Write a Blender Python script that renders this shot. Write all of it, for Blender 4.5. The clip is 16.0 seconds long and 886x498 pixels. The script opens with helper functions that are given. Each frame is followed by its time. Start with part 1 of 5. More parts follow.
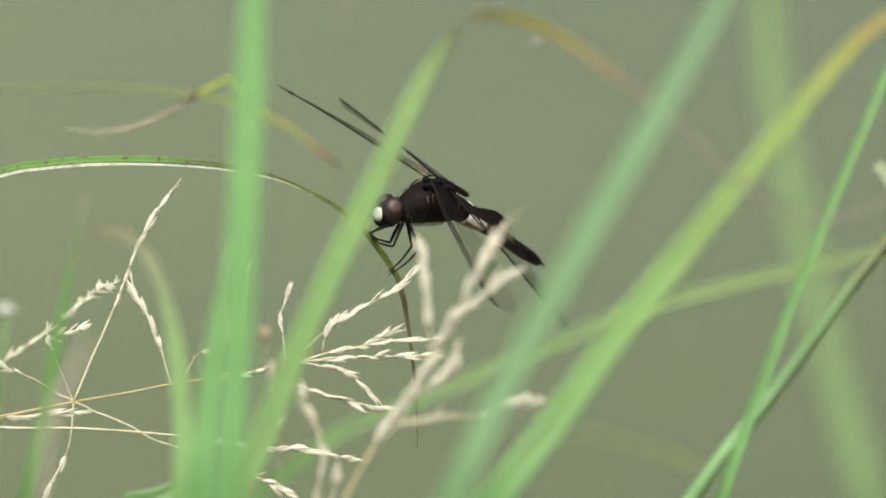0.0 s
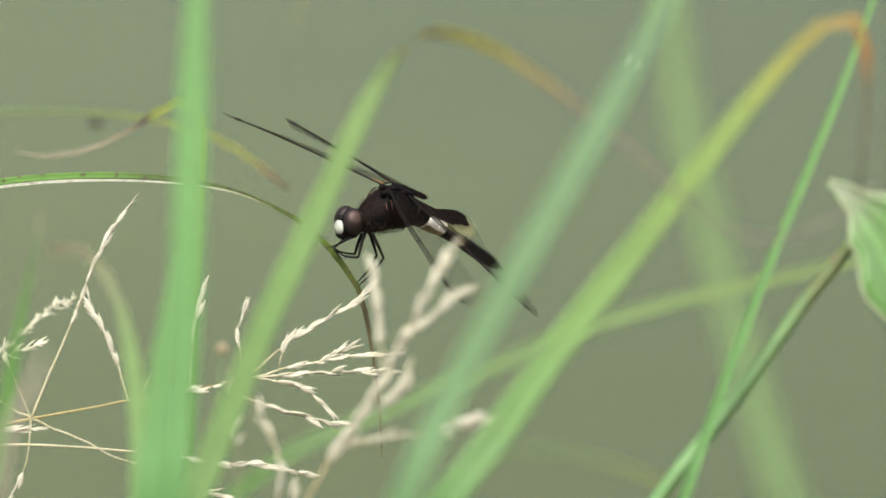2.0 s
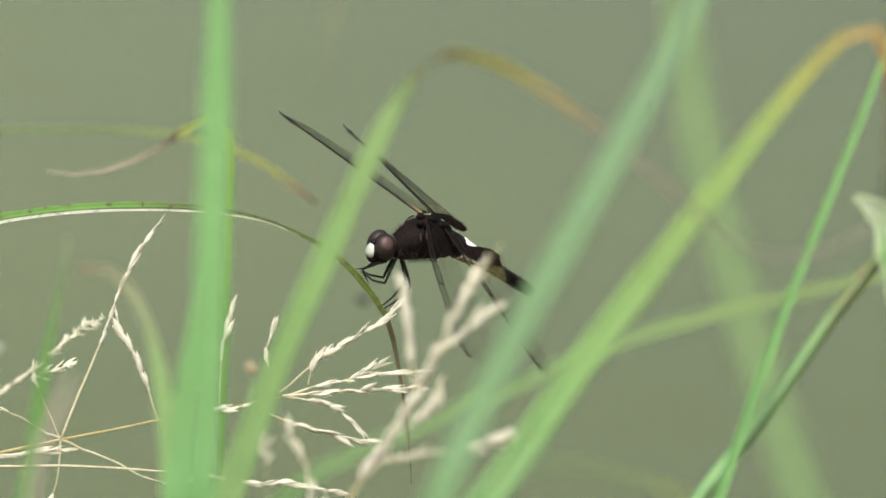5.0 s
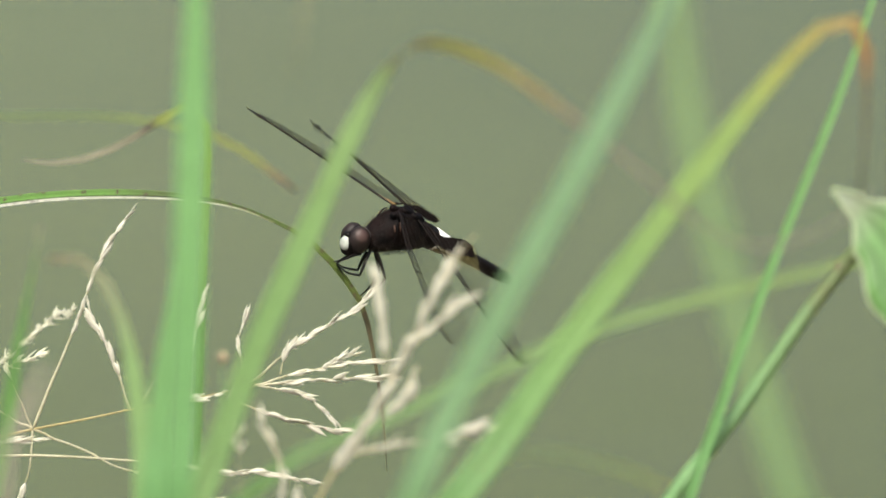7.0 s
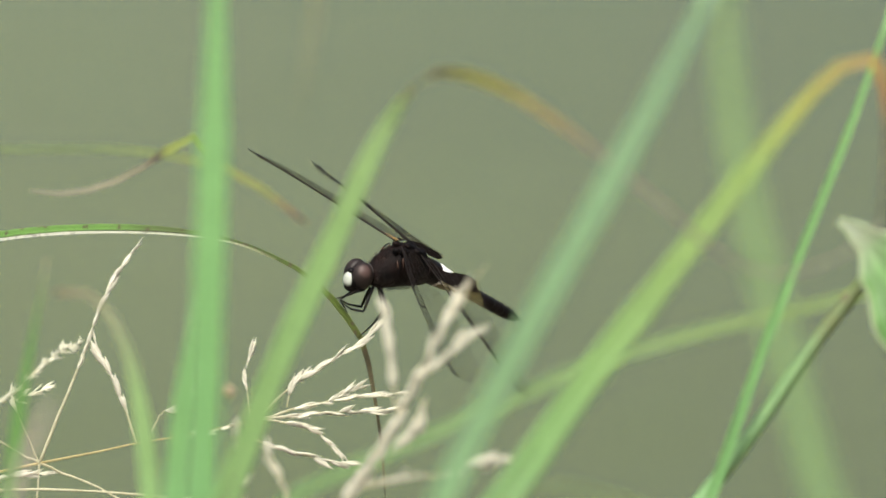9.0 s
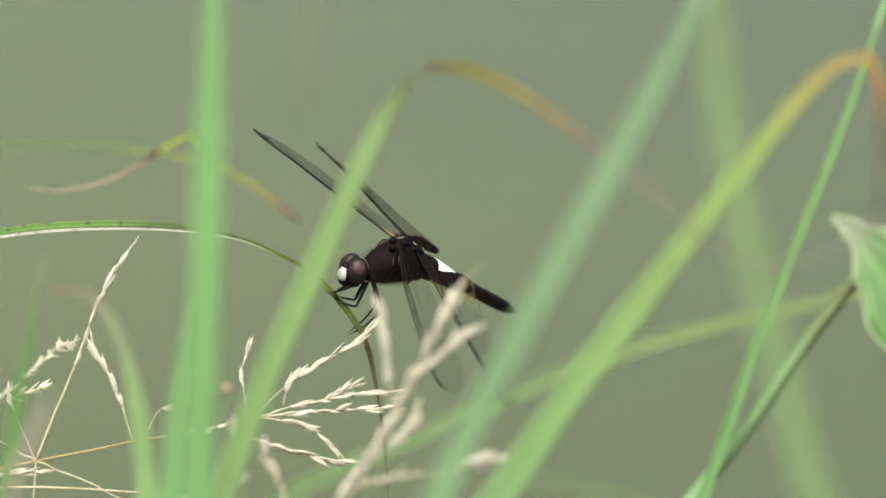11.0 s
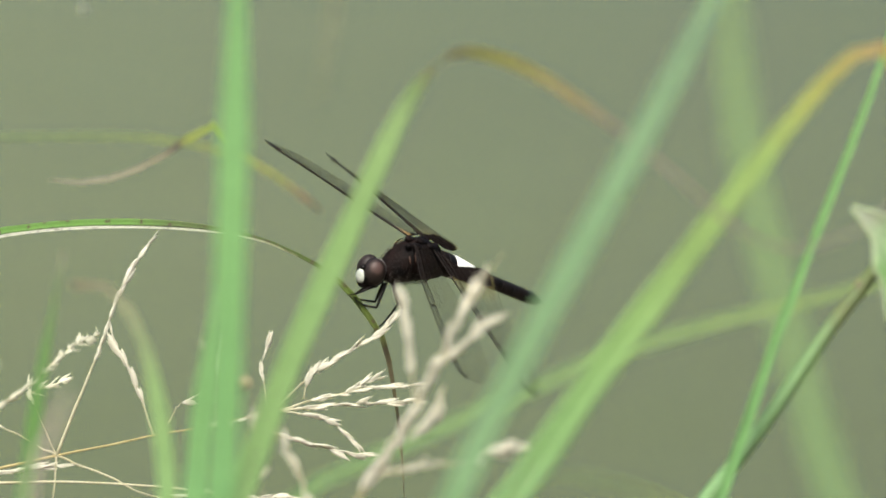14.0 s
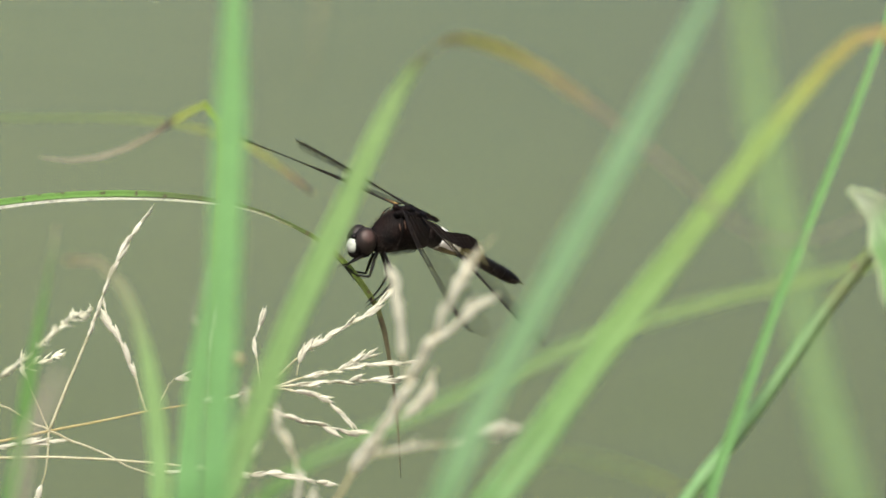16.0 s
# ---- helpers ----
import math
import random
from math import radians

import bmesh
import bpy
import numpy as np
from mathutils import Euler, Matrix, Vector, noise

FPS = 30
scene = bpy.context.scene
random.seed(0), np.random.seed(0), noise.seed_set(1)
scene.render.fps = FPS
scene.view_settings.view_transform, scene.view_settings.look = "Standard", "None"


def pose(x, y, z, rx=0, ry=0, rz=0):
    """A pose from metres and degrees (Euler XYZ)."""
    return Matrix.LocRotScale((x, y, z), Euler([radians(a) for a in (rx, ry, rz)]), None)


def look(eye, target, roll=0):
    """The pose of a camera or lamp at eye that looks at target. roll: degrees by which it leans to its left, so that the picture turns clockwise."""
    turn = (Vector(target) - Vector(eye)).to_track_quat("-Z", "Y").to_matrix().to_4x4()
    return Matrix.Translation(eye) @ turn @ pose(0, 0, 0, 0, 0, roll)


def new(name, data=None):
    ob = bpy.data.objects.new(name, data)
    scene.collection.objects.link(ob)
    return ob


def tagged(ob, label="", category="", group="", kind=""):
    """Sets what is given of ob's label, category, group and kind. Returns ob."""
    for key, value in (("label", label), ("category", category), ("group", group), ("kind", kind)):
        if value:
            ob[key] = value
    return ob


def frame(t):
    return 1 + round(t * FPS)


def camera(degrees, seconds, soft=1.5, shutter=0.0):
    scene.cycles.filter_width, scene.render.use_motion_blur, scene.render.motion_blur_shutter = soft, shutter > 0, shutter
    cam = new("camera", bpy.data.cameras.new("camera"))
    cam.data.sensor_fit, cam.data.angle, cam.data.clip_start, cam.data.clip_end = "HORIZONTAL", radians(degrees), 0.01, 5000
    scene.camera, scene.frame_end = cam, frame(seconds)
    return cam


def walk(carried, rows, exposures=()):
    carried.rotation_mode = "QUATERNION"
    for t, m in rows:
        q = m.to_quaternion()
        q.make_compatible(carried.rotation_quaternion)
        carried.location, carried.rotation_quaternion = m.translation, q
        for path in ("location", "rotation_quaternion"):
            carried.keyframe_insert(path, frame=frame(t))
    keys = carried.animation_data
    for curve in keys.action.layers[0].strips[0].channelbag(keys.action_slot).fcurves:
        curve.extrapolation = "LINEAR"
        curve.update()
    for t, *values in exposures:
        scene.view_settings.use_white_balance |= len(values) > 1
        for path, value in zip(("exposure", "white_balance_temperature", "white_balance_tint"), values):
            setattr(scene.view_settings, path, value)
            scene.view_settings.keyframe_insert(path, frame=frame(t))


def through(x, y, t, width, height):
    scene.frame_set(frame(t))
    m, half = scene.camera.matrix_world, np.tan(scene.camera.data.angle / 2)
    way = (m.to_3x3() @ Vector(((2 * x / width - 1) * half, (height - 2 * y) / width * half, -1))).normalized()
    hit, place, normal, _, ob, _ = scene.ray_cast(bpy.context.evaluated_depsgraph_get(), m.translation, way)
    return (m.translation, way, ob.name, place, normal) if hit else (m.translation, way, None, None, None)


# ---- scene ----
# a dragonfly on a bent grass blade over a pond, seen through bank grasses with a long lens
cam = camera(5.1, 16.0, soft=1.7)
cam.data.dof.use_dof = True
cam.data.dof.focus_distance = 1.9
cam.data.dof.aperture_fstop = 11
walk(cam, [
    (0, pose(0.0000, -1.8353, 0.9418, 75.0000, -0.0000, 0.0000)),
    (0.1, pose(0.0000, -1.8353, 0.9418, 74.9682, 0.0150, 0.0108)),
    (0.2, pose(0.0000, -1.8353, 0.9418, 74.9598, 0.0300, -0.0017)),
    (0.3, pose(0.0000, -1.8353, 0.9418, 75.0078, 0.0450, -0.0224)),
    (0.4, pose(0.0000, -1.8353, 0.9418, 75.0639, 0.0600, -0.0348)),
    (0.5, pose(0.0000, -1.8353, 0.9418, 75.0486, 0.0750, -0.0282)),
    (0.6, pose(0.0000, -1.8353, 0.9418, 75.0305, 0.1230, -0.0770)),
    (0.7, pose(0.0000, -1.8353, 0.9418, 74.9893, 0.1710, -0.0985)),
    (0.8, pose(0.0000, -1.8353, 0.9418, 75.0445, 0.2191, -0.1533)),
    (0.9, pose(0.0000, -1.8353, 0.9418, 75.1155, 0.2671, -0.2164)),
    (1, pose(0.0000, -1.8353, 0.9418, 75.1166, 0.3151, -0.3049)),
    (1.1, pose(0.0000, -1.8353, 0.9418, 75.1945, 0.3180, -0.2720)),
    (1.2, pose(0.0000, -1.8353, 0.9418, 75.2264, 0.3209, -0.2978)),
    (1.3, pose(0.0000, -1.8353, 0.9418, 75.2101, 0.3237, -0.3152)),
    (1.4, pose(0.0000, -1.8353, 0.9418, 75.1697, 0.3266, -0.3160)),
    (1.5, pose(0.0000, -1.8353, 0.9418, 75.0258, 0.3295, -0.3164)),
    (1.6, pose(0.0000, -1.8353, 0.9418, 75.0256, 0.2976, -0.2998)),
    (1.7, pose(0.0000, -1.8353, 0.9418, 75.0501, 0.2657, -0.3245)),
    (1.8, pose(0.0000, -1.8353, 0.9418, 75.1071, 0.2338, -0.3158)),
    (1.9, pose(0.0000, -1.8353, 0.9418, 75.1318, 0.2019, -0.3238)),
    (2, pose(0.0000, -1.8353, 0.9418, 75.0854, 0.1700, -0.3039)),
    (2.5, pose(0.0000, -1.8353, 0.9418, 75.0447, 0.0376, -0.2423)),
    (3, pose(0.0000, -1.8353, 0.9418, 74.9988, -0.0690, -0.2089)),
    (3.5, pose(0.0000, -1.8353, 0.9418, 75.0896, -0.0360, -0.1175)),
    (4, pose(0.0000, -1.8353, 0.9418, 75.1215, 0.0988, -0.2110)),
    (4.2, pose(0.0000, -1.8353, 0.9418, 75.1436, 0.2843, -0.2239)),
    (6.3, pose(0.0000, -1.8353, 0.9418, 75.1937, 1.0868, -0.5636)),
    (6.5, pose(0.0000, -1.8353, 0.9418, 75.1921, 1.1217, -0.6257)),
    (7, pose(0.0000, -1.8353, 0.9418, 75.1174, 0.8207, -0.4790)),
    (7.5, pose(0.0000, -1.8353, 0.9418, 75.2898, 0.7936, -0.4791)),
    (8, pose(0.0000, -1.8353, 0.9418, 75.3109, 0.9516, -0.4077)),
    (8.5, pose(0.0000, -1.8353, 0.9418, 75.3282, 1.0054, -0.4799)),
    (8.7, pose(0.0000, -1.8353, 0.9418, 75.3126, 0.9859, -0.4762)),
    (11, pose(0.0000, -1.8353, 0.9418, 75.2961, 0.9298, -0.4909)),
    (11.5, pose(0.0000, -1.8353, 0.9418, 75.3872, 1.0460, -0.4696)),
    (12, pose(0.0000, -1.8353, 0.9418, 75.3606, 1.1234, -0.3862)),
    (12.5, pose(0.0000, -1.8353, 0.9418, 75.3350, 1.0186, -0.4047)),
    (13, pose(0.0000, -1.8353, 0.9418, 75.2698, 1.0654, -0.2319)),
    (13.5, pose(0.0000, -1.8353, 0.9418, 75.3172, 0.9762, -0.4083)),
    (14, pose(0.0000, -1.8353, 0.9418, 75.2568, 1.1595, -0.4341)),
    (14.5, pose(0.0000, -1.8353, 0.9418, 75.2089, 0.9713, -0.3487)),
    (14.6, pose(0.0000, -1.8353, 0.9418, 75.1323, 0.9342, -0.3335)),
    (14.7, pose(0.0000, -1.8353, 0.9418, 75.0417, 0.8971, -0.3182)),
    (14.8, pose(0.0000, -1.8353, 0.9418, 75.0171, 0.8600, -0.3030)),
    (14.9, pose(0.0000, -1.8353, 0.9418, 75.0575, 0.8229, -0.2877)),
    (15, pose(0.0000, -1.8353, 0.9418, 75.1009, 0.7858, -0.2725)),
    (15.5, pose(0.0000, -1.8353, 0.9418, 75.0747, 0.8557, -0.3971)),
    (16, pose(0.0000, -1.8353, 0.9418, 75.1300, 0.8080, -0.3781)),
], exposures=[(0, 0.6), (16, 0.6)])

# ---- light: bright haze, soft high sun ----
world = bpy.data.worlds.new("sky")
scene.world = world
world.use_nodes = True
sky = world.node_tree.nodes.new("ShaderNodeTexSky")
sky.sky_type = "NISHITA"
sky.sun_disc = False
sky.sun_elevation, sky.sun_rotation = radians(62), radians(195)
sky.air_density, sky.dust_density, sky.ozone_density = 1.0, 6.0, 1.0
world.node_tree.links.new(sky.outputs[0], world.node_tree.nodes["Background"].inputs[0])
world.node_tree.nodes["Background"].inputs[1].default_value = 0.125
sun = new("sun", bpy.data.lights.new("sun", "SUN"))
sun.data.energy, sun.data.angle, sun.data.color = 4.6, radians(28), (1.0, 0.96, 0.88)
sun.matrix_world = look((-0.35, -1.35, 2.6), (0, 0, 0))


# ---- materials ----
def material(name):
    m = bpy.data.materials.new(name)
    m.use_nodes = True
    t = m.node_tree
    t.nodes.clear()
    out = t.nodes.new("ShaderNodeOutputMaterial")
    return m, t, out


def node(t, kind, **sets):
    n = t.nodes.new(kind)
    for key, value in sets.items():
        n.inputs[key].default_value = value
    return n


def ramp(t, fac, stops):
    n = t.nodes.new("ShaderNodeValToRGB")
    el = n.color_ramp.elements
    el[0].position, el[0].color = stops[0][0], (*stops[0][1], 1)
    el[1].position, el[1].color = stops[-1][0], (*stops[-1][1], 1)
    for p, c in stops[1:-1]:
        e = el.new(p)
        e.color = (*c, 1)
    t.links.new(fac, n.inputs[0])
    return n.outputs[0]


def mixed(t, fac, a, b, mode="MIX"):
    n = t.nodes.new("ShaderNodeMix")
    n.data_type, n.blend_type = "RGBA", mode
    for sock, v in ((n.inputs[0], fac), (n.inputs[6], a), (n.inputs[7], b)):
        if isinstance(v, bpy.types.NodeSocket):
            t.links.new(v, sock)
        else:
            sock.default_value = v if isinstance(v, float) else (*v, 1)
    return n.outputs[2]


def leaf_material(name, stops, through=0.3, veins=60.0, spots=0.0, rough=0.5, shine=0.8):
    """Grass leaf: colour runs along the blade, fine parallel veins across it, light passes through."""
    m, t, out = material(name)
    uv = t.nodes.new("ShaderNodeUVMap")
    sep = t.nodes.new("ShaderNodeSeparateXYZ")
    t.links.new(uv.outputs[0], sep.inputs[0])
    geo = t.nodes.new("ShaderNodeTexCoord")
    blotch = node(t, "ShaderNodeTexNoise", Scale=90.0, Detail=4.0)
    t.links.new(geo.outputs["Object"], blotch.inputs["Vector"])
    shift = t.nodes.new("ShaderNodeMath")
    shift.operation = "MULTIPLY_ADD"
    t.links.new(blotch.outputs[0], shift.inputs[0])
    shift.inputs[1].default_value = 0.08
    along = t.nodes.new("ShaderNodeMath")
    along.operation = "SUBTRACT"
    t.links.new(sep.outputs[1], shift.inputs[2])
    t.links.new(shift.outputs[0], along.inputs[0])
    along.inputs[1].default_value = 0.04
    col = ramp(t, along.outputs[0], stops)
    wave = t.nodes.new("ShaderNodeMath")
    wave.operation = "MULTIPLY"
    t.links.new(sep.outputs[0], wave.inputs[0])
    wave.inputs[1].default_value = veins
    sine = t.nodes.new("ShaderNodeMath")
    sine.operation = "SINE"
    t.links.new(wave.outputs[0], sine.inputs[0])
    vein = ramp(t, sine.outputs[0], [(0.0, (0.72, 0.74, 0.70)), (0.9, (1.0, 1.0, 1.0))])
    col = mixed(t, 1.0, col, vein, "MULTIPLY")
    patch = node(t, "ShaderNodeTexNoise", Scale=260.0, Detail=5.0, Roughness=0.65)
    t.links.new(geo.outputs["Object"], patch.inputs["Vector"])
    tone = ramp(t, patch.outputs[0], [(0.3, (0.84, 0.86, 0.82)), (0.7, (1.0, 1.0, 1.0))])
    col = mixed(t, 1.0, col, tone, "MULTIPLY")
    if spots > 0:
        sp = node(t, "ShaderNodeTexNoise", Scale=900.0, Detail=3.0)
        t.links.new(geo.outputs["Object"], sp.inputs["Vector"])
        dark = ramp(t, sp.outputs[0], [(0.57, (0, 0, 0)), (0.64, (spots, spots, spots))])
        col = mixed(t, dark, col, (0.05, 0.035, 0.02))
    bs = node(t, "ShaderNodeBsdfPrincipled", Roughness=rough)
    bs.inputs["Specular IOR Level"].default_value = shine
    t.links.new(col, bs.inputs["Base Color"])
    bump = node(t, "ShaderNodeBump", Strength=0.35, Distance=0.0002)
    t.links.new(sine.outputs[0], bump.inputs["Height"])
    t.links.new(bump.outputs[0], bs.inputs["Normal"])
    tr = t.nodes.new("ShaderNodeBsdfTranslucent")
    t.links.new(col, tr.inputs[0])
    mx = t.nodes.new("ShaderNodeMixShader")
    mx.inputs[0].default_value = through
    t.links.new(bs.outputs[0], mx.inputs[1])
    t.links.new(tr.outputs[0], mx.inputs[2])
    t.links.new(mx.outputs[0], out.inputs[0])
    return m


def plain_material(name, a, b, scale, rough, metal=0.0, bump=0.0, through=0.0, coat=0.0, fuzz=0.0, shine=0.5):
    """Two-tone surface with noise at two sizes."""
    m, t, out = material(name)
    co = t.nodes.new("ShaderNodeTexCoord")
    n1 = node(t, "ShaderNodeTexNoise", Scale=scale, Detail=5.0, Roughness=0.6)
    n2 = node(t, "ShaderNodeTexNoise", Scale=scale * 6, Detail=3.0)
    t.links.new(co.outputs["Object"], n1.inputs["Vector"])
    t.links.new(co.outputs["Object"], n2.inputs["Vector"])
    col = ramp(t, n1.outputs[0], [(0.35, a), (0.65, b)])
    fine = ramp(t, n2.outputs[0], [(0.3, (0.8, 0.8, 0.8)), (0.7, (1, 1, 1))])
    col = mixed(t, 1.0, col, fine, "MULTIPLY")
    info = t.nodes.new("ShaderNodeObjectInfo")
    vary = ramp(t, info.outputs["Random"], [(0.0, (0.86, 0.86, 0.84)), (1.0, (1, 1, 1))])
    col = mixed(t, 1.0, col, vary, "MULTIPLY")
    bs = node(t, "ShaderNodeBsdfPrincipled", Roughness=rough, Metallic=metal)
    t.links.new(col, bs.inputs["Base Color"])
    bs.inputs["Coat Weight"].default_value = coat
    bs.inputs["Specular IOR Level"].default_value = shine
    bs.inputs["Sheen Weight"].default_value = fuzz
    if bump > 0:
        bp = node(t, "ShaderNodeBump", Strength=0.6, Distance=bump)
        t.links.new(n2.outputs[0], bp.inputs["Height"])
        t.links.new(bp.outputs[0], bs.inputs["Normal"])
    last = bs.outputs[0]
    if through > 0:
        tr = t.nodes.new("ShaderNodeBsdfTranslucent")
        t.links.new(col, tr.inputs[0])
        mx = t.nodes.new("ShaderNodeMixShader")
        mx.inputs[0].default_value = through
        t.links.new(last, mx.inputs[1])
        t.links.new(tr.outputs[0], mx.inputs[2])
        last = mx.outputs[0]
    t.links.new(last, out.inputs[0])
    return m


def wing_membrane_material(name, edge, tint):
    """Clear smoky film; blackish brown inside the stained root, whose outline (share along the wing, from front to hind edge) is edge; amber beyond it."""
    m, t, out = material(name)
    uv = t.nodes.new("ShaderNodeUVMap")
    sep = t.nodes.new("ShaderNodeSeparateXYZ")
    t.links.new(uv.outputs[0], sep.inputs[0])
    co = t.nodes.new("ShaderNodeTexCoord")
    nz = node(t, "ShaderNodeTexNoise", Scale=700.0, Detail=3.0)
    t.links.new(co.outputs["Object"], nz.inputs["Vector"])
    sh = t.nodes.new("ShaderNodeMath")
    sh.operation = "MULTIPLY_ADD"
    t.links.new(nz.outputs[0], sh.inputs[0])
    sh.inputs[1].default_value = 0.05
    t.links.new(sep.outputs[1], sh.inputs[2])
    line = ramp(t, sep.outputs[0], [(c, (e,) * 3) for c, e in edge])
    past = t.nodes.new("ShaderNodeMath")
    past.operation = "SUBTRACT"
    t.links.new(sh.outputs[0], past.inputs[0])
    t.links.new(line, past.inputs[1])
    past.use_clamp = True
    smoke = ramp(t, sh.outputs[0], [(0.0, (0.025,) * 3), (0.9, (0.03,) * 3), (1.0, (0.09,) * 3)])
    stain = ramp(t, past.outputs[0], [(0.0, (0.995,) * 3), (0.02, (0.99,) * 3), (0.04, (tint,) * 3), (0.10, (tint * 0.7,) * 3), (0.14, (0.0,) * 3)])
    dens = t.nodes.new("ShaderNodeMath")
    dens.operation = "MAXIMUM"
    t.links.new(smoke, dens.inputs[0])
    t.links.new(stain, dens.inputs[1])
    amber = ((0.11, 0.095, 0.035), (0.18, 0.165, 0.075)) if tint > 0 else ((0.02, 0.018, 0.014),) * 2
    film = ramp(t, past.outputs[0], [(0.0, (0.006, 0.0045, 0.004)), (0.02, (0.006, 0.0045, 0.004)), (0.04, amber[0]), (0.11, amber[1]), (0.16, (0.03, 0.026, 0.018))])
    bs = t.nodes.new("ShaderNodeBsdfDiffuse")
    t.links.new(film, bs.inputs["Color"])
    clear = t.nodes.new("ShaderNodeBsdfTransparent")
    mx = t.nodes.new("ShaderNodeMixShader")
    t.links.new(dens.outputs[0], mx.inputs[0])
    t.links.new(clear.outputs[0], mx.inputs[1])
    t.links.new(bs.outputs[0], mx.inputs[2])
    t.links.new(mx.outputs[0], out.inputs[0])
    return m


def eye_material():
    """Compound eye: a lit brown field towards the upper front, darker rim and underside, fine facets."""
    m, t, out = material("eye_brown")
    co = t.nodes.new("ShaderNodeTexCoord")
    fold = t.nodes.new("ShaderNodeVectorMath")
    fold.operation = "ABSOLUTE"
    lift = t.nodes.new("ShaderNodeVectorMath")
    lift.inputs[1].default_value = (0.01, 0, 0.01)
    t.links.new(co.outputs["Object"], lift.inputs[0])
    t.links.new(lift.outputs[0], fold.inputs[0])
    far = t.nodes.new("ShaderNodeVectorMath")
    far.operation = "DISTANCE"
    t.links.new(fold.outputs[0], far.inputs[0])
    far.inputs[1].default_value = (0.0108, 0.0026, 0.0118)
    nz = node(t, "ShaderNodeTexNoise", Scale=900.0, Detail=4.0)
    t.links.new(co.outputs["Object"], nz.inputs["Vector"])
    sh = t.nodes.new("ShaderNodeMath")
    sh.operation = "MULTIPLY_ADD"
    t.links.new(far.outputs["Value"], sh.inputs[0])
    sh.inputs[1].default_value = 200.0
    wob = t.nodes.new("ShaderNodeMath")
    wob.operation = "MULTIPLY_ADD"
    t.links.new(nz.outputs[0], wob.inputs[0])
    wob.inputs[1].default_value, wob.inputs[2].default_value = 0.10, -0.05
    t.links.new(wob.outputs[0], sh.inputs[2])
    col = ramp(t, sh.outputs[0], [(0.0, (0.054, 0.032, 0.027)), (0.18, (0.046, 0.027, 0.022)), (0.29, (0.014, 0.009, 0.007)), (0.52, (0.010, 0.007, 0.006)), (0.8, (0.014, 0.010, 0.009)), (1.0, (0.010, 0.007, 0.006))])
    bs = node(t, "ShaderNodeBsdfPrincipled", Roughness=0.5)
    bs.inputs["Specular IOR Level"].default_value = 0.25
    t.links.new(col, bs.inputs["Base Color"])
    vo = node(t, "ShaderNodeTexVoronoi", Scale=9000.0)
    t.links.new(co.outputs["Object"], vo.inputs["Vector"])
    bp = node(t, "ShaderNodeBump", Strength=0.12, Distance=0.0001)
    t.links.new(vo.outputs["Distance"], bp.inputs["Height"])
    t.links.new(bp.outputs[0], bs.inputs["Normal"])
    t.links.new(bs.outputs[0], out.inputs[0])
    return m


def water_material():
    """Turbid pond water: olive silt below, broken reflection of the sky on top."""
    m, t, out = material("pond_water")
    co = t.nodes.new("ShaderNodeTexCoord")
    # colour painted paler to the left, standing in for brighter sky reflected there
    sky_gleam = t.nodes.new("ShaderNodeVectorMath")
    sky_gleam.operation = "DISTANCE"
    t.links.new(co.outputs["Object"], sky_gleam.inputs[0])
    sky_gleam.inputs[1].default_value = (-0.75, 1.9, 0.0)
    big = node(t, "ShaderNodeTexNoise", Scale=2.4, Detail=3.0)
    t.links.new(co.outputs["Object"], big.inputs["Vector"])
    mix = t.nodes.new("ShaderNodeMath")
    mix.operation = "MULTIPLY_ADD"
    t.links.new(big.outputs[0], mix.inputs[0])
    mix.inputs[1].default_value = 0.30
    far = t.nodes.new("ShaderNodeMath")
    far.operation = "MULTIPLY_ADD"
    t.links.new(sky_gleam.outputs["Value"], far.inputs[0])
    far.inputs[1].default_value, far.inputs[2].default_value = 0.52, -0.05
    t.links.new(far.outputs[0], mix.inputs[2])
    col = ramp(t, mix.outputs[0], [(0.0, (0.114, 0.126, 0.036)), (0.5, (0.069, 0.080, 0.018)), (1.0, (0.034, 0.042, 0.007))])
    bs = node(t, "ShaderNodeBsdfPrincipled", Roughness=0.12, IOR=1.33)
    t.links.new(col, bs.inputs["Base Color"])
    wv = node(t, "ShaderNodeTexNoise", Scale=14.0, Detail=4.0, Roughness=0.5)
    t.links.new(co.outputs["Object"], wv.inputs["Vector"])
    bp = node(t, "ShaderNodeBump", Strength=0.25, Distance=0.01)
    t.links.new(wv.outputs[0], bp.inputs["Height"])
    t.links.new(bp.outputs[0], bs.inputs["Normal"])
    t.links.new(bs.outputs[0], out.inputs[0])
    return m


leaf_green = leaf_material("leaf_green", [(0.0, (0.151, 0.363, 0.111)), (0.5, (0.188, 0.406, 0.130)), (1.0, (0.196, 0.406, 0.140))])
leaf_pale = leaf_material("leaf_pale_green", [(0.0, (0.200, 0.335, 0.125)), (1.0, (0.225, 0.350, 0.130))])
leaf_blue = leaf_material("leaf_blue_green", [(0.0, (0.185, 0.355, 0.150)), (1.0, (0.215, 0.375, 0.195))])
leaf_turned = leaf_material("leaf_with_yellow_tip", [(0.0, (0.250, 0.440, 0.145)), (0.30, (0.255, 0.440, 0.140)), (0.43, (0.270, 0.420, 0.150)), (0.475, (0.33, 0.30, 0.13)), (0.50, (0.33, 0.27, 0.08)), (0.54, (0.28, 0.265, 0.035)), (0.60, (0.25, 0.215, 0.028)), (0.66, (0.235, 0.17, 0.032)), (0.70, (0.16, 0.12, 0.07)), (0.84, (0.22, 0.20, 0.15)), (1.0, (0.32, 0.29, 0.22))], through=0.35)
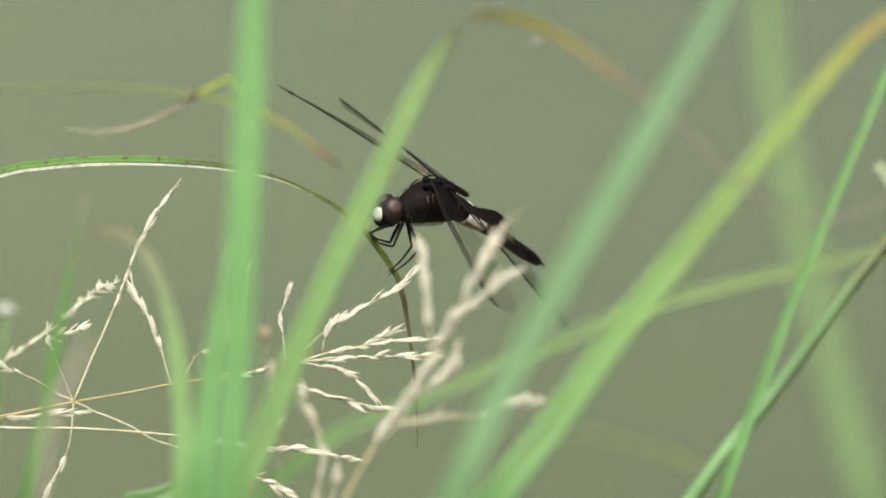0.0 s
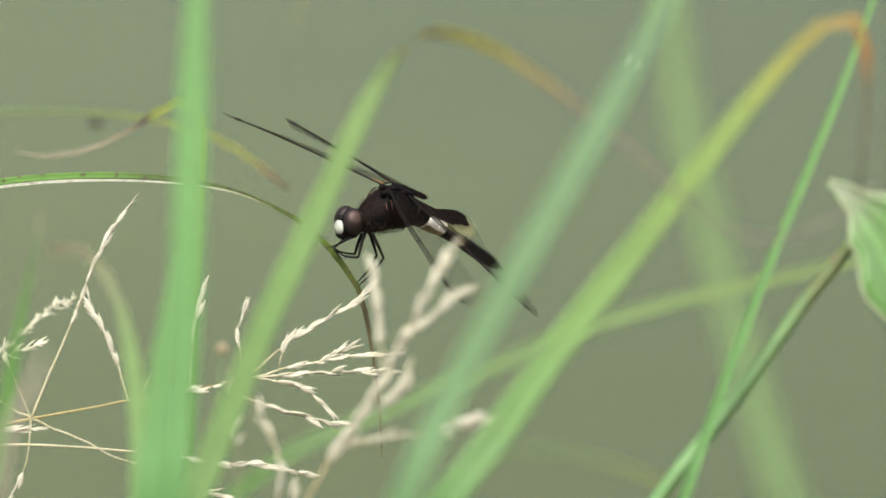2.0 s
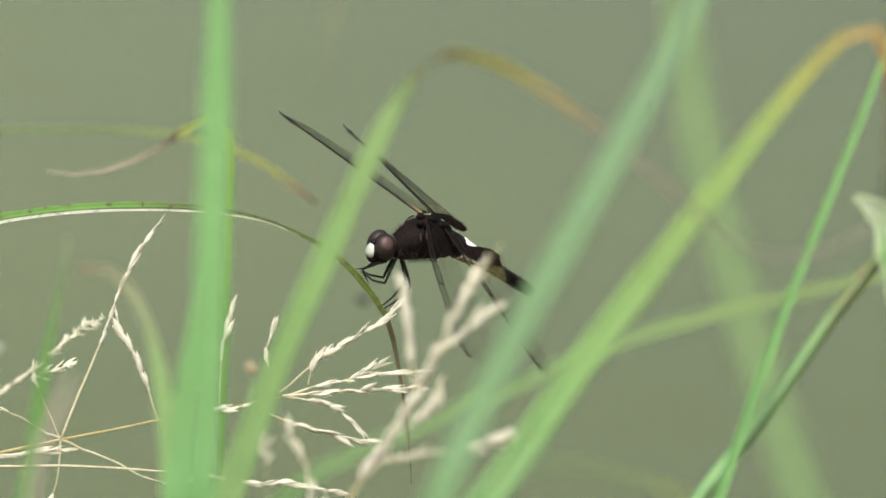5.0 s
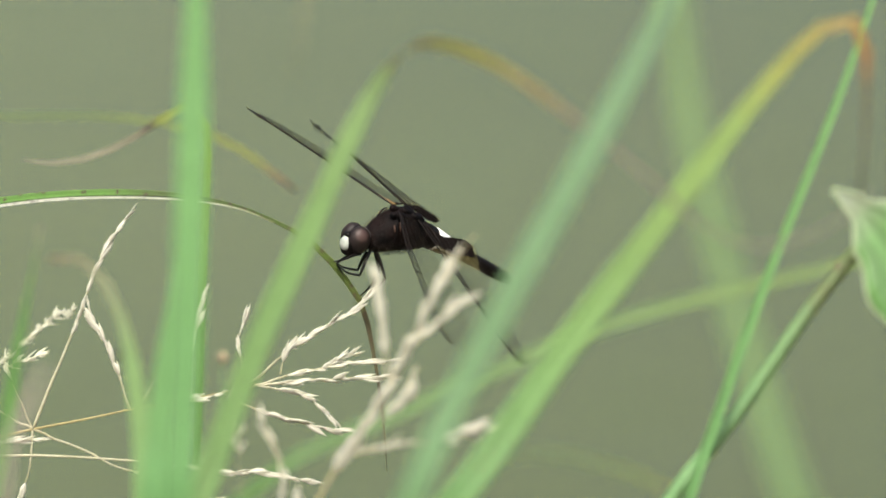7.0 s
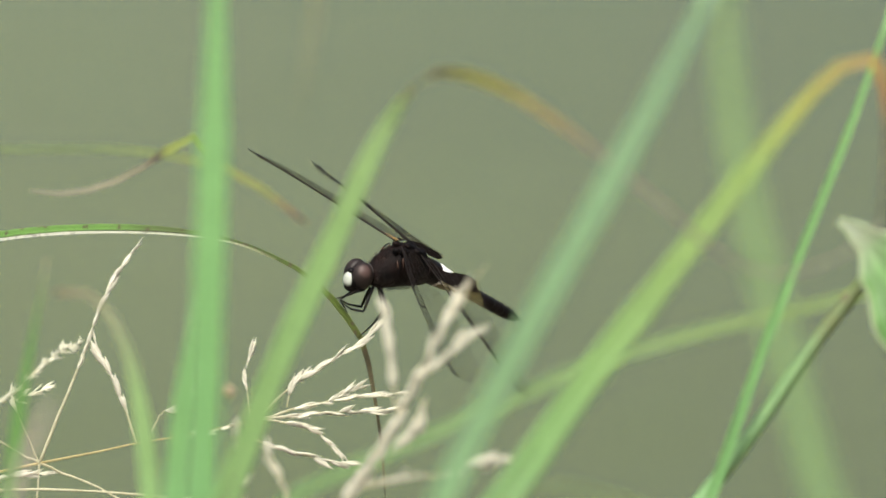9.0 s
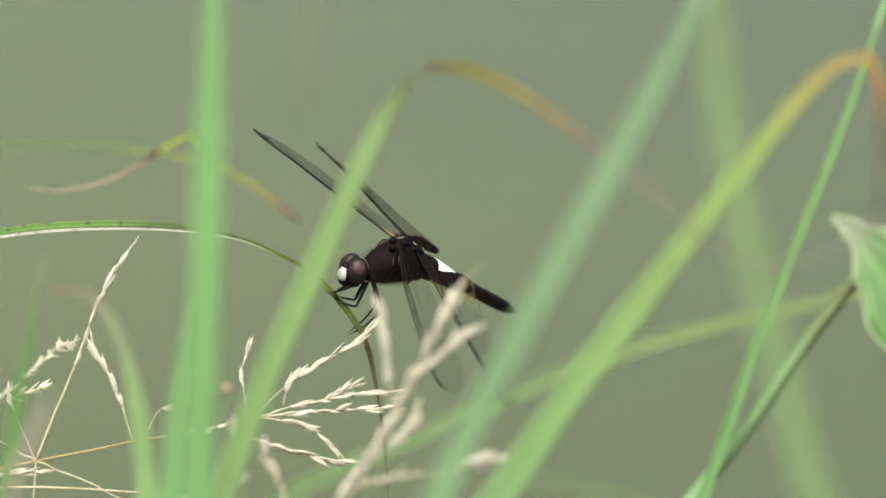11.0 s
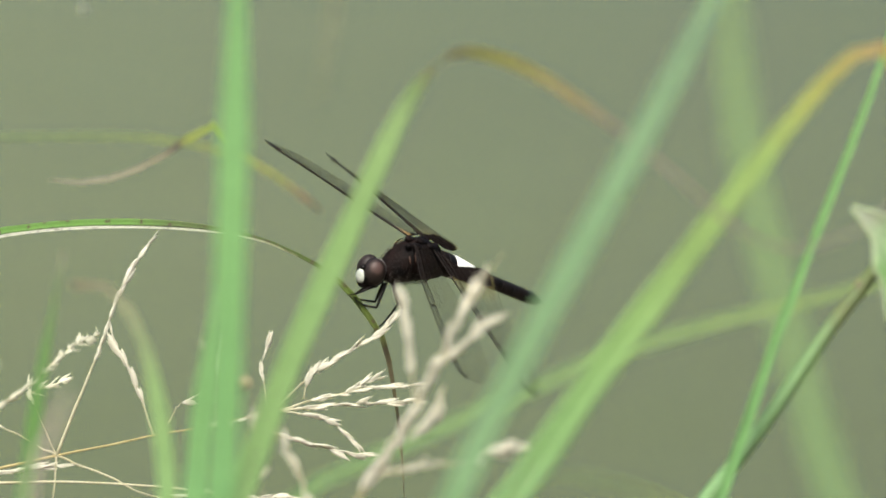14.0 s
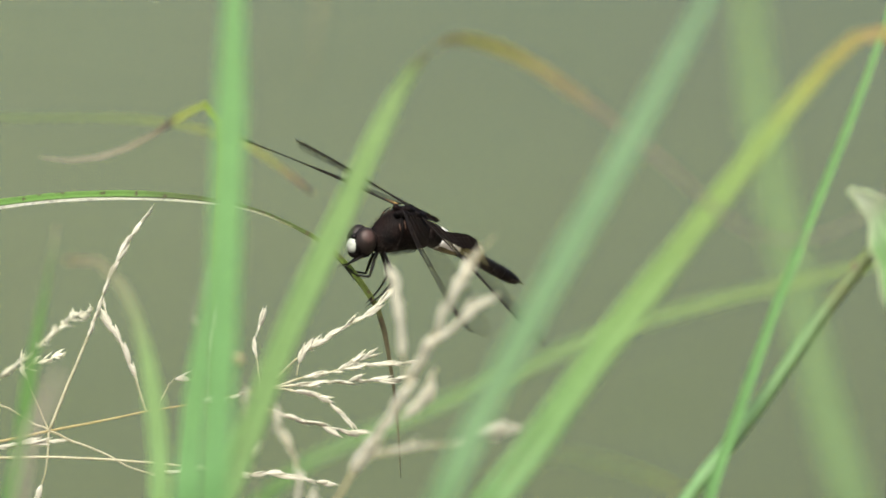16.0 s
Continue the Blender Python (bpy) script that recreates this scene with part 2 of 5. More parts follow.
leaf_lime = leaf_material("leaf_lime_with_rust_tip", [(0.0, (0.198, 0.410, 0.140)), (0.3, (0.250, 0.450, 0.130)), (0.58, (0.300, 0.450, 0.110)), (0.68, (0.38, 0.42, 0.08)), (0.75, (0.42, 0.33, 0.06)), (0.80, (0.45, 0.25, 0.04)), (0.835, (0.40, 0.17, 0.04)), (0.87, (0.16, 0.13, 0.07)), (1.0, (0.14, 0.13, 0.09))], through=0.35)
leaf_dry_tip = leaf_material("leaf_with_dry_tip", [(0.0, (0.15, 0.30, 0.06)), (0.50, (0.21, 0.33, 0.02)), (0.63, (0.24, 0.30, 0.02)), (0.665, (0.06, 0.05, 0.02)), (0.70, (0.23, 0.21, 0.12)), (0.8, (0.30, 0.28, 0.18)), (1.0, (0.30, 0.28, 0.20))])
leaf_far = leaf_material("leaf_yellow_with_red_tip", [(0.0, (0.132, 0.221, 0.070)), (0.6, (0.163, 0.239, 0.060)), (0.74, (0.229, 0.304, 0.040)), (0.91, (0.326, 0.340, 0.040)), (0.965, (0.317, 0.120, 0.080)), (1.0, (0.264, 0.120, 0.090))])
leaf_fade = leaf_material("leaf_fading_to_brown", [(0.0, (0.223, 0.418, 0.134)), (0.55, (0.263, 0.418, 0.158)), (0.75, (0.303, 0.348, 0.189)), (1.0, (0.272, 0.191, 0.118))])
leaf_olive = leaf_material("leaf_olive", [(0.0, (0.140, 0.300, 0.075)), (0.5, (0.160, 0.300, 0.070)), (1.0, (0.205, 0.330, 0.055))])
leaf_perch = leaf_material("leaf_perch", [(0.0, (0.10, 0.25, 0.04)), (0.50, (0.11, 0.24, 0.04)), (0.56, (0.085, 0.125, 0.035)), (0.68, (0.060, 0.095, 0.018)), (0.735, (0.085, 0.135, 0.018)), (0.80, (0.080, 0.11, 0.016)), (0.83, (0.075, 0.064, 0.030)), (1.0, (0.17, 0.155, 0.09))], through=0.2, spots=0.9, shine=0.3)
leaf_under = leaf_material("leaf_pale_fold", [(0.0, (0.70, 0.70, 0.62)), (0.66, (0.62, 0.62, 0.52)), (0.88, (0.54, 0.56, 0.42)), (1.0, (0.24, 0.27, 0.12))], through=0.2, spots=0.5)
broad_green = leaf_material("broad_leaf_green", [(0.0, (0.098, 0.270, 0.056)), (0.7, (0.150, 0.315, 0.088)), (0.88, (0.300, 0.390, 0.224)), (1.0, (0.465, 0.480, 0.400))], veins=24.0)
leaf_margin = leaf_material("leaf_pale_margin", [(0.0, (0.44, 0.54, 0.32)), (1.0, (0.58, 0.62, 0.44))])
stem_green = leaf_material("stem_green", [(0.0, (0.140, 0.330, 0.095)), (1.0, (0.190, 0.390, 0.125))], through=0.2)
stem_olive = leaf_material("stem_olive", [(0.0, (0.14, 0.35, 0.12)), (0.88, (0.18, 0.36, 0.13)), (0.93, (0.17, 0.31, 0.11)), (0.95, (0.155, 0.25, 0.09)), (0.966, (0.15, 0.19, 0.06)), (0.975, (0.16, 0.22, 0.06)), (1.0, (0.26, 0.34, 0.12))], through=0.2)
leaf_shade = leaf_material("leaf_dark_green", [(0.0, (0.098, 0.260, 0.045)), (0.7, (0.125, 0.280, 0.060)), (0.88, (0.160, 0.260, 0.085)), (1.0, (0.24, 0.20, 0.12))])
straw_stem = plain_material("straw_stem", (0.40, 0.37, 0.22), (0.56, 0.53, 0.37), 300.0, 0.6, through=0.15)
straw_main = plain_material("straw_main_stalk", (0.34, 0.27, 0.10), (0.46, 0.38, 0.17), 300.0, 0.6, through=0.1)
straw_thick = plain_material("straw_thick_stalk", (0.36, 0.31, 0.15), (0.52, 0.46, 0.28), 400.0, 0.6, through=0.15)
straw_seed = plain_material("straw_seed", (0.73, 0.715, 0.57), (0.86, 0.845, 0.71), 900.0, 0.6, bump=0.00005, through=0.45)
seed_green = plain_material("seed_greenish", (0.62, 0.62, 0.45), (0.76, 0.75, 0.58), 900.0, 0.55, bump=0.0001, through=0.25)
stem_brown = plain_material("stem_brown", (0.12, 0.11, 0.05), (0.20, 0.19, 0.09), 300.0, 0.6)
pink_dry = plain_material("dry_pinkish_sheath", (0.42, 0.35, 0.29), (0.50, 0.44, 0.38), 300.0, 0.7, through=0.3)
body_black = plain_material("body_black", (0.002, 0.0016, 0.0015), (0.006, 0.0042, 0.0035), 500.0, 0.5, bump=0.0001, shine=0.12)
thorax_dark = plain_material("thorax_blackish_brown", (0.0006, 0.0005, 0.0005), (0.0085, 0.0040, 0.0030), 300.0, 0.7, bump=0.0003, shine=0.1)
cream = plain_material("cream_band", (0.86, 0.85, 0.80), (0.93, 0.92, 0.88), 500.0, 0.5)
face_white = plain_material("face_white", (0.28, 0.31, 0.26), (0.40, 0.43, 0.37), 700.0, 0.4)
eye_brown = eye_material()
vein_dark = plain_material("vein_dark", (0.004, 0.003, 0.002), (0.013, 0.009, 0.006), 600.0, 0.5, shine=0.1)
streak_brown = plain_material("streak_rust_brown", (0.05, 0.022, 0.012), (0.11, 0.055, 0.03), 500.0, 0.6)
vein_amber = plain_material("vein_amber", (0.15, 0.085, 0.018), (0.26, 0.16, 0.04), 600.0, 0.4)
hair_brown = plain_material("hair_brown", (0.016, 0.011, 0.007), (0.05, 0.036, 0.024), 500.0, 0.6)
film_fore = wing_membrane_material("fore_wing_film", [(0.0, 0.0), (0.3, 0.02), (1.0, 0.01)], 0.0)
film_hind = wing_membrane_material("hind_wing_film", [(0.0, 0.225), (0.3, 0.245), (0.5, 0.24), (0.65, 0.225), (0.85, 0.22), (0.93, 0.20), (0.97, 0.08)], 0.42)
film_hind_far = wing_membrane_material("far_hind_wing_film", [(0.0, 0.07), (0.3, 0.10), (0.5, 0.14), (0.65, 0.18), (0.85, 0.20), (0.93, 0.19), (0.97, 0.08)], 0.3)
bud_tan = plain_material("bud_tan", (0.22, 0.175, 0.10), (0.36, 0.29, 0.18), 1200.0, 0.8)
waist_olive = plain_material("waist_olive", (0.13, 0.115, 0.05), (0.24, 0.215, 0.11), 700.0, 0.6)
nape_grey = plain_material("nape_grey", (0.04, 0.032, 0.026), (0.085, 0.07, 0.058), 900.0, 0.8, fuzz=0.3)
mud = plain_material("bank_mud", (0.07, 0.055, 0.035), (0.16, 0.13, 0.08), 6.0, 0.85, bump=0.01)
fluff_white = plain_material("seed_fluff", (0.52, 0.56, 0.50), (0.68, 0.70, 0.64), 400.0, 0.8, through=0.4)
scrap_dark = plain_material("dark_plant_scrap", (0.02, 0.02, 0.015), (0.05, 0.045, 0.03), 300.0, 0.7)
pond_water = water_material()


# ---- shaping helpers ----
def part(name, bm, mat, parent, label=""):
    me = bpy.data.meshes.new(name)
    bm.to_mesh(me)
    bm.free()
    me.materials.append(mat)
    for p in me.polygons:
        p.use_smooth = True
    ob = new(name, me)
    ob.parent = parent
    return tagged(ob, label)


def thing(name, place, label, category, group=""):
    e = new(name)
    e.location = place
    e.empty_display_size = 0.01
    return tagged(e, label, category, group)


def spline(pts, n):
    """Points evenly in parameter along a Catmull-Rom curve."""
    p = [Vector(q) for q in pts]
    p = [p[0] * 2 - p[1], *p, p[-1] * 2 - p[-2]]
    out = []
    for i in range(n + 1):
        s = i / n * (len(p) - 3)
        k = min(int(s), len(p) - 4)
        u = s - k
        a, b, c, d = p[k:k + 4]
        out.append(0.5 * (2 * b + (c - a) * u + (2 * a - 5 * b + 4 * c - d) * u * u + (3 * b - a - 3 * c + d) * u ** 3))
    return out


def even(pts, n):
    """The same curve with even steps of length."""
    fine = spline(pts, n * 6)
    run = [0.0]
    for a, b in zip(fine, fine[1:]):
        run.append(run[-1] + (b - a).length)
    out, k = [], 0
    for i in range(n + 1):
        want = run[-1] * i / n
        while k < len(fine) - 2 and run[k + 1] < want:
            k += 1
        span = max(run[k + 1] - run[k], 1e-9)
        out.append(fine[k].lerp(fine[k + 1], min(1.0, (want - run[k]) / span)))
    return out


def mm(pts, base):
    b = Vector(base)
    return [Vector(p) * 0.001 - b for p in pts]


def profile(stops, v):
    """Smooth width along a leaf: stops of (share, width)."""
    for (a, wa), (c, wc) in zip(stops, stops[1:]):
        if v <= c:
            q = max(0.0, (v - a) / (c - a))
            q = q * q * (3 - 2 * q)
            return wa + (wc - wa) * q
    return stops[-1][1]


def leaf_frame(line, i, face, turn):
    n = len(line) - 1
    tan = (line[min(i + 1, n)] - line[max(i - 1, 0)]).normalized()
    side = tan.cross(face)
    if side.length < 1e-3:
        side = tan.cross(Vector((1, 0, 0)))
    side.normalize()
    nrm = side.cross(tan).normalized()
    if turn:
        r = Matrix.Rotation(turn, 3, tan)
        side, nrm = r @ side, r @ nrm
    return tan, side, nrm


def ribbon(line, width, face, wp, v0=0.0, fold=0.25, thick=0.00025, twist=0.0):
    """A grass leaf: keeled ribbon with thickness. face: the way its upper side looks; wp: width along it; v0: share below the leaf proper."""
    n = len(line) - 1
    bm = bmesh.new()
    uvl = bm.loops.layers.uv.new("UVMap")
    rows = []
    across = (-1.0, -0.6, -0.12, 0.12, 0.6, 1.0)
    face = Vector(face).normalized()
    for i, p in enumerate(line):
        v = max(0.0, (i / n - v0) / (1 - v0))
        tan, side, nrm = leaf_frame(line, i, face, twist * v)
        w = width / 2 * profile(wp, v) * (1 + 0.03 * math.sin(v * 37 + width * 9000) + 0.02 * math.sin(v * 91))
        top, low = [], []
        for a in across:
            lift = max(0.0, abs(a) - 0.12) * fold * w
            q = p + side * (a * w) + nrm * lift
            top.append(bm.verts.new(q + nrm * thick / 2))
            low.append(bm.verts.new(q - nrm * thick / 2))
        rows.append((v, top + low[::-1]))
    m = len(across) * 2
    us = [(a + 1) / 2 for a in across]
    us = us + us[::-1]
    for (s0, r0), (s1, r1) in zip(rows, rows[1:]):
        for k in range(m):
            j = (k + 1) % m
            f = bm.faces.new((r0[k], r0[j], r1[j], r1[k]))
            for l, (u, v) in zip(f.loops, ((us[k], s0), (us[j], s0), (us[j], s1), (us[k], s1))):
                l[uvl].uv = (u, v)
    bm.faces.new(rows[0][1][::-1])
    bm.faces.new(rows[-1][1])
    return bm


def tube_into(bm, line, radii, sides=8, uvl=None, squash=1.0):
    n = len(line) - 1
    ref = Vector((0.13, -0.97, 0.21))
    rings = []
    for i, p in enumerate(line):
        tan = (line[min(i + 1, n)] - line[max(i - 1, 0)]).normalized()
        a = tan.cross(ref)
        if a.length < 1e-3:
            a = tan.cross(Vector((1, 0, 0)))
        a.normalize()
        b = tan.cross(a)
        r = radii(i / n) if callable(radii) else radii
        rings.append([bm.verts.new(p + a * (math.cos(k * math.tau / sides) * r) + b * (math.sin(k * math.tau / sides) * r * squash)) for k in range(sides)])
    for i, (r0, r1) in enumerate(zip(rings, rings[1:])):
        for k in range(sides):
            j = (k + 1) % sides
            f = bm.faces.new((r0[k], r0[j], r1[j], r1[k]))
            if uvl:
                for l, (u, v) in zip(f.loops, ((k, i), (k + 1, i), (k + 1, i + 1), (k, i + 1))):
                    l[uvl].uv = (u / sides, v / n)
    bm.faces.new(rings[0][::-1])
    bm.faces.new(rings[-1])
    return bm


def tube(pts, radii, n=24, sides=8):
    bm = bmesh.new()
    uvl = bm.loops.layers.uv.new("UVMap")
    return tube_into(bm, even(pts, n), radii, sides, uvl)


def blob(radius, segs=16, rings=10, shape=None):
    """A rounded body: unit ball scaled to the radii, then reshaped point by point."""
    bm = bmesh.new()
    bmesh.ops.create_uvsphere(bm, u_segments=segs, v_segments=rings, radius=1.0)
    for v in bm.verts:
        c = v.co.copy()
        if shape:
            c = shape(c)
        v.co = Vector((c.x * radius[0], c.y * radius[1], c.z * radius[2]))
    return bm


# ---- ground and water ----
def ground_height(x, y):
    shore = 0.40 + 0.05 * math.sin(x * 3.1) + 0.03 * math.sin(x * 11 + 1)
    if y < shore:
        return min(0.10, 0.12 * (shore - y) + 0.0) + 0.012 * noise.noise((x * 4, y * 4, 0))
    return max(-0.6, -0.35 * (y - shore)) + 0.004 * noise.noise((x * 4, y * 4, 0))


def build_ground():
    bm = bmesh.new()
    xs = [-900, -200, -40, -10, -4] + [i * 0.1 for i in range(-20, 21)] + [4, 10, 40, 200, 900]
    ys = [-900, -200, -40, -10, -5] + [i * 0.1 for i in range(-30, 21)] + [4, 10, 40, 200, 900]
    grid = [[bm.verts.new((x, y, ground_height(x, y))) for x in xs] for y in ys]
    for a, b in zip(grid, grid[1:]):
        for k in range(len(xs) - 1):
            bm.faces.new((a[k], a[k + 1], b[k + 1], b[k]))
    return tagged(part("ground", bm, mud, None), "damp brown mud bank sloping down into the pond", "ground", kind="structure")


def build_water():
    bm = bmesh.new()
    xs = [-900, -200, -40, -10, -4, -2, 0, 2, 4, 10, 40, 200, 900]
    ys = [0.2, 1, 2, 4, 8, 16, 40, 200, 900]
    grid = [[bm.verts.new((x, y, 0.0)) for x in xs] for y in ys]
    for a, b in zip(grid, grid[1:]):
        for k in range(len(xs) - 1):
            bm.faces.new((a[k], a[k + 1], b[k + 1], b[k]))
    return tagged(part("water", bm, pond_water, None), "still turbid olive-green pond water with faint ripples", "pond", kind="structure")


build_ground()
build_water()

# ---- grasses: points in millimetres, from the root up to the tip ----
movers = {}


def grass(key, pts, width, mat, label, v0, wp, face=(0, -1, 0.15), name="grass_plant", group="bank grasses", n=70, rib=1.0, **kw):
    """One grass shoot: its leaf, the rib along the leaf's back and the sheath at its foot."""
    base = Vector(pts[0]) * 0.001
    t = thing(name, base, label, "plant", group)
    line = even(mm(pts, base), n)
    leaf = part("leaf", ribbon(line, width * 0.001, face, wp, v0, **kw), mat, t)
    if rib > 0:
        way = Vector(face).normalized()
        back = []
        for i in range(0, int(n * 0.9), 2):
            tan, side, nrm = leaf_frame(line, i, way, 0)
            back.append(line[i] + nrm * 0.00005)
        bm = bmesh.new()
        uvl = bm.loops.layers.uv.new("UVMap")
        part("midrib", tube_into(bm, back, lambda s: rib * 0.00028 * (1.1 - s), 6, uvl), mat, leaf)
    foot = line[:max(4, int(n * v0 * 0.45))]
    bm = bmesh.new()
    uvl = bm.loops.layers.uv.new("UVMap")
    part("leaf_sheath", tube_into(bm, foot, lambda s: width * 0.00030 * (1.0 - 0.35 * s), 8, uvl), stem_green, t)
    movers[key] = t
    return t


grass("A", [(-50.8, -209.8, 60.5), (-48.9, -209.8, 235.8), (-45.4, -209.8, 337.3), (-41.5, -209.8, 409.7), (-37.4, -209.8, 460.5), (-35.8, -204.8, 479.0), (-34.3, -198.5, 502.4), (-33.1, -192.3, 525.6), (-32.2, -187.4, 544.2), (-31.2, -179.9, 572.1)],
      5.27, leaf_green, "tall green grass blade rising upright from the pond bank", 0.775, ((0, 1), (0.6, 1.0), (1, 0.3)))
grass("A2", [(-55.4, -158.9, 54.7), (-53.6, -158.9, 225.0), (-50.4, -158.9, 324.5), (-46.9, -158.9, 395.6), (-43.1, -158.9, 445.4), (-41.9, -154.9, 459.8), (-40.3, -151.1, 474.1), (-38.9, -148.6, 483.8), (-37.9, -146.4, 491.4)],
      3.94, leaf_green, "green grass blade standing against a taller one", 0.891, ((0, 1), (0.5, 0.8), (1, 0.1)))
grass("B", [(-103.7, -147.9, 57.6), (-94.2, -147.9, 214.7), (-76.7, -147.9, 317.4), (-57.7, -147.9, 390.8), (-37.1, -147.9, 442.2), (-32.1, -144.9, 453.8), (-23.3, -139.2, 475.0), (-13.4, -133.7, 495.2), (-4.9, -129.1, 512.7), (0.6, -126.7, 521.7), (5.8, -130.2, 527.3), (11.5, -139.7, 529.8), (19.8, -150.1, 529.0), (28.1, -156.3, 524.7), (35.9, -162.6, 520.0), (45.6, -169.5, 513.2), (53.3, -171.5, 506.2), (61.2, -172.5, 501.9), (69.0, -172.5, 501.9), (76.8, -171.8, 504.7), (83.6, -170.4, 509.9)],
      4.70, leaf_turned, "pale green grass blade arching into a withered yellow-brown tip", 0.657, ((0, 1.0), (0.25, 0.95), (0.38, 0.8), (0.43, 0.55), (0.455, 0.28), (0.467, 0.03), (0.475, 0.03), (0.49, 0.25), (0.53, 0.36), (0.66, 0.36), (0.72, 0.17), (1, 0.12)), n=110, fold=0.25)
grass("C", [(-82.2, -240.5, 76.6), (-70.4, -240.5, 215.3), (-48.7, -240.5, 330.1), (-24.9, -240.5, 412.1), (0.7, -240.5, 469.5), (9.6, -235.6, 487.8), (20.8, -230.2, 507.9), (33.5, -224.6, 528.9), (45.6, -219.0, 549.8), (53.7, -215.1, 564.4)],
      4.49, leaf_blue, "blue-green grass blade leaning over the bank close by", 0.784, ((0, 1), (0.6, 1.0), (1, 0.5)))
grass("D", [(-125.9, -166.3, 64.0), (-106.9, -166.3, 209.7), (-71.9, -166.3, 317.2), (-33.8, -166.3, 393.9), (7.5, -166.3, 447.6), (18.2, -162.8, 460.5), (30.3, -158.5, 476.7), (43.3, -154.3, 492.5), (55.9, -150.2, 507.7), (67.3, -146.6, 521.1), (75.4, -144.4, 529.2), (80.7, -143.8, 531.6), (84.0, -144.2, 530.2), (84.6, -145.4, 525.4), (84.4, -147.6, 517.3), (83.8, -149.9, 508.7), (82.8, -151.7, 502.0)],
      5.1, leaf_lime, "lime-green grass blade bending over into a rusty withered tip", 0.737, ((0, 1.1), (0.3, 1.0), (0.55, 0.75), (0.75, 0.46), (0.81, 0.36), (0.86, 0.22), (1, 0.12)), n=90)
grass("E", [(-7.6, -92.3, 58.8), (0.6, -92.3, 188.4), (15.9, -92.3, 295.6), (32.6, -92.3, 372.1), (50.6, -92.3, 425.7), (54.2, -89.6, 435.7), (58.8, -86.5, 447.7), (64.5, -82.4, 462.5), (70.8, -78.4, 477.5), (76.9, -74.7, 491.5), (83.1, -70.7, 506.4), (89.3, -66.1, 523.4)],
      1.93, stem_green, "slender dark green grass stem leaning on the bank", 0.775, ((0, 1.1), (0.7, 0.8), (1, 0.5)), fold=0.7)
grass("G", [(130.6, 590.3, -69.6), (127.7, 590.3, 122.1), (122.0, 590.3, 167.9), (115.9, 590.3, 200.7), (109.3, 590.3, 223.5), (102.9, 595.9, 244.4), (96.8, 602.2, 268.0), (89.9, 610.0, 297.1), (84.5, 617.1, 323.5), (81.9, 623.7, 348.5), (80.6, 629.3, 369.2)],
      7.15, leaf_pale, "pale green grass blade standing at the edge of the water", 0.657, ((0, 1), (0.7, 0.9), (1, 0.6)))
grass("I", [(-198.6, 181.3, 22.2), (-174.8, 181.3, 148.3), (-131.0, 181.3, 241.1), (-83.2, 181.3, 307.4), (-31.5, 181.3, 353.9), (-17.2, 183.6, 362.6), (1.9, 185.7, 370.2), (19.8, 187.6, 377.3), (40.1, 189.7, 385.3), (61.6, 191.3, 391.1), (78.3, 192.2, 394.7), (92.6, 193.0, 397.7), (102.1, 193.8, 400.5)],
      3.1, leaf_olive, "long green grass blade arching low over the water", 0.728, ((0, 1), (0.5, 1.0), (1, 0.6)), n=80)
grass("J", [(-64.1, 263.6, -6.6), (-52.9, 263.6, 162.7), (-32.4, 263.6, 238.5), (-9.9, 263.6, 292.8), (14.4, 263.6, 330.7), (21.9, 265.0, 336.1), (31.8, 265.3, 336.9), (41.8, 264.7, 334.9), (52.9, 263.7, 331.3), (64.1, 262.3, 325.9)],
      1.21, leaf_far, "withering yellow grass blade drooping to the water", 0.868, ((0, 1), (0.7, 0.9), (1, 0.1)))
grass("L", [(-116.0, -137.5, 60.5), (-110.1, -137.5, 204.4), (-99.3, -137.5, 310.4), (-87.5, -137.5, 386.1), (-74.8, -137.5, 439.1), (-71.3, -133.9, 452.7), (-68.8, -129.7, 468.2), (-66.3, -126.6, 479.9), (-63.7, -123.2, 492.5)],
      2.5, leaf_shade, "thin green grass blade beside the dry seed head", 0.871, ((0, 1), (0.4, 1.0), (1, 0.15)))
grass("K", [(-45.9, -147.1, 61.7), (-45.9, -147.1, 206.2), (-45.9, -147.1, 312.6), (-45.9, -147.1, 388.7), (-45.9, -147.1, 441.9), (-45.9, -143.5, 455.4), (-47.2, -139.9, 468.9), (-49.9, -136.8, 480.5), (-54.4, -134.8, 487.8), (-59.4, -134.2, 490.0), (-61.9, -134.4, 489.2)],
      3.8, leaf_fade, "short green grass blade curling over to a brown tip", 0.869, ((0, 1), (0.4, 0.9), (0.7, 0.5), (1, 0.2)))
grass("dry", [(-47.9, 56.3, 37.2), (-46.8, 56.3, 185.8), (-44.7, 56.3, 295.2), (-42.4, 56.3, 373.4), (-40.0, 56.3, 428.1), (-39.2, 60.6, 444.3), (-38.3, 64.3, 458.2), (-39.2, 66.3, 465.8), (-41.9, 66.7, 467.1), (-45.5, 66.3, 465.8), (-50.0, 65.5, 462.8), (-56.1, 64.7, 459.5), (-63.4, 64.0, 457.2), (-70.6, 63.9, 456.7), (-74.5, 64.1, 457.4)],
      1.9, leaf_dry_tip, "yellowing grass blade with a dry straw-coloured hanging tip", 0.835, ((0, 1), (0.64, 0.9), (0.7, 0.6), (0.88, 0.55), (1, 0.15)), n=80, rib=0)
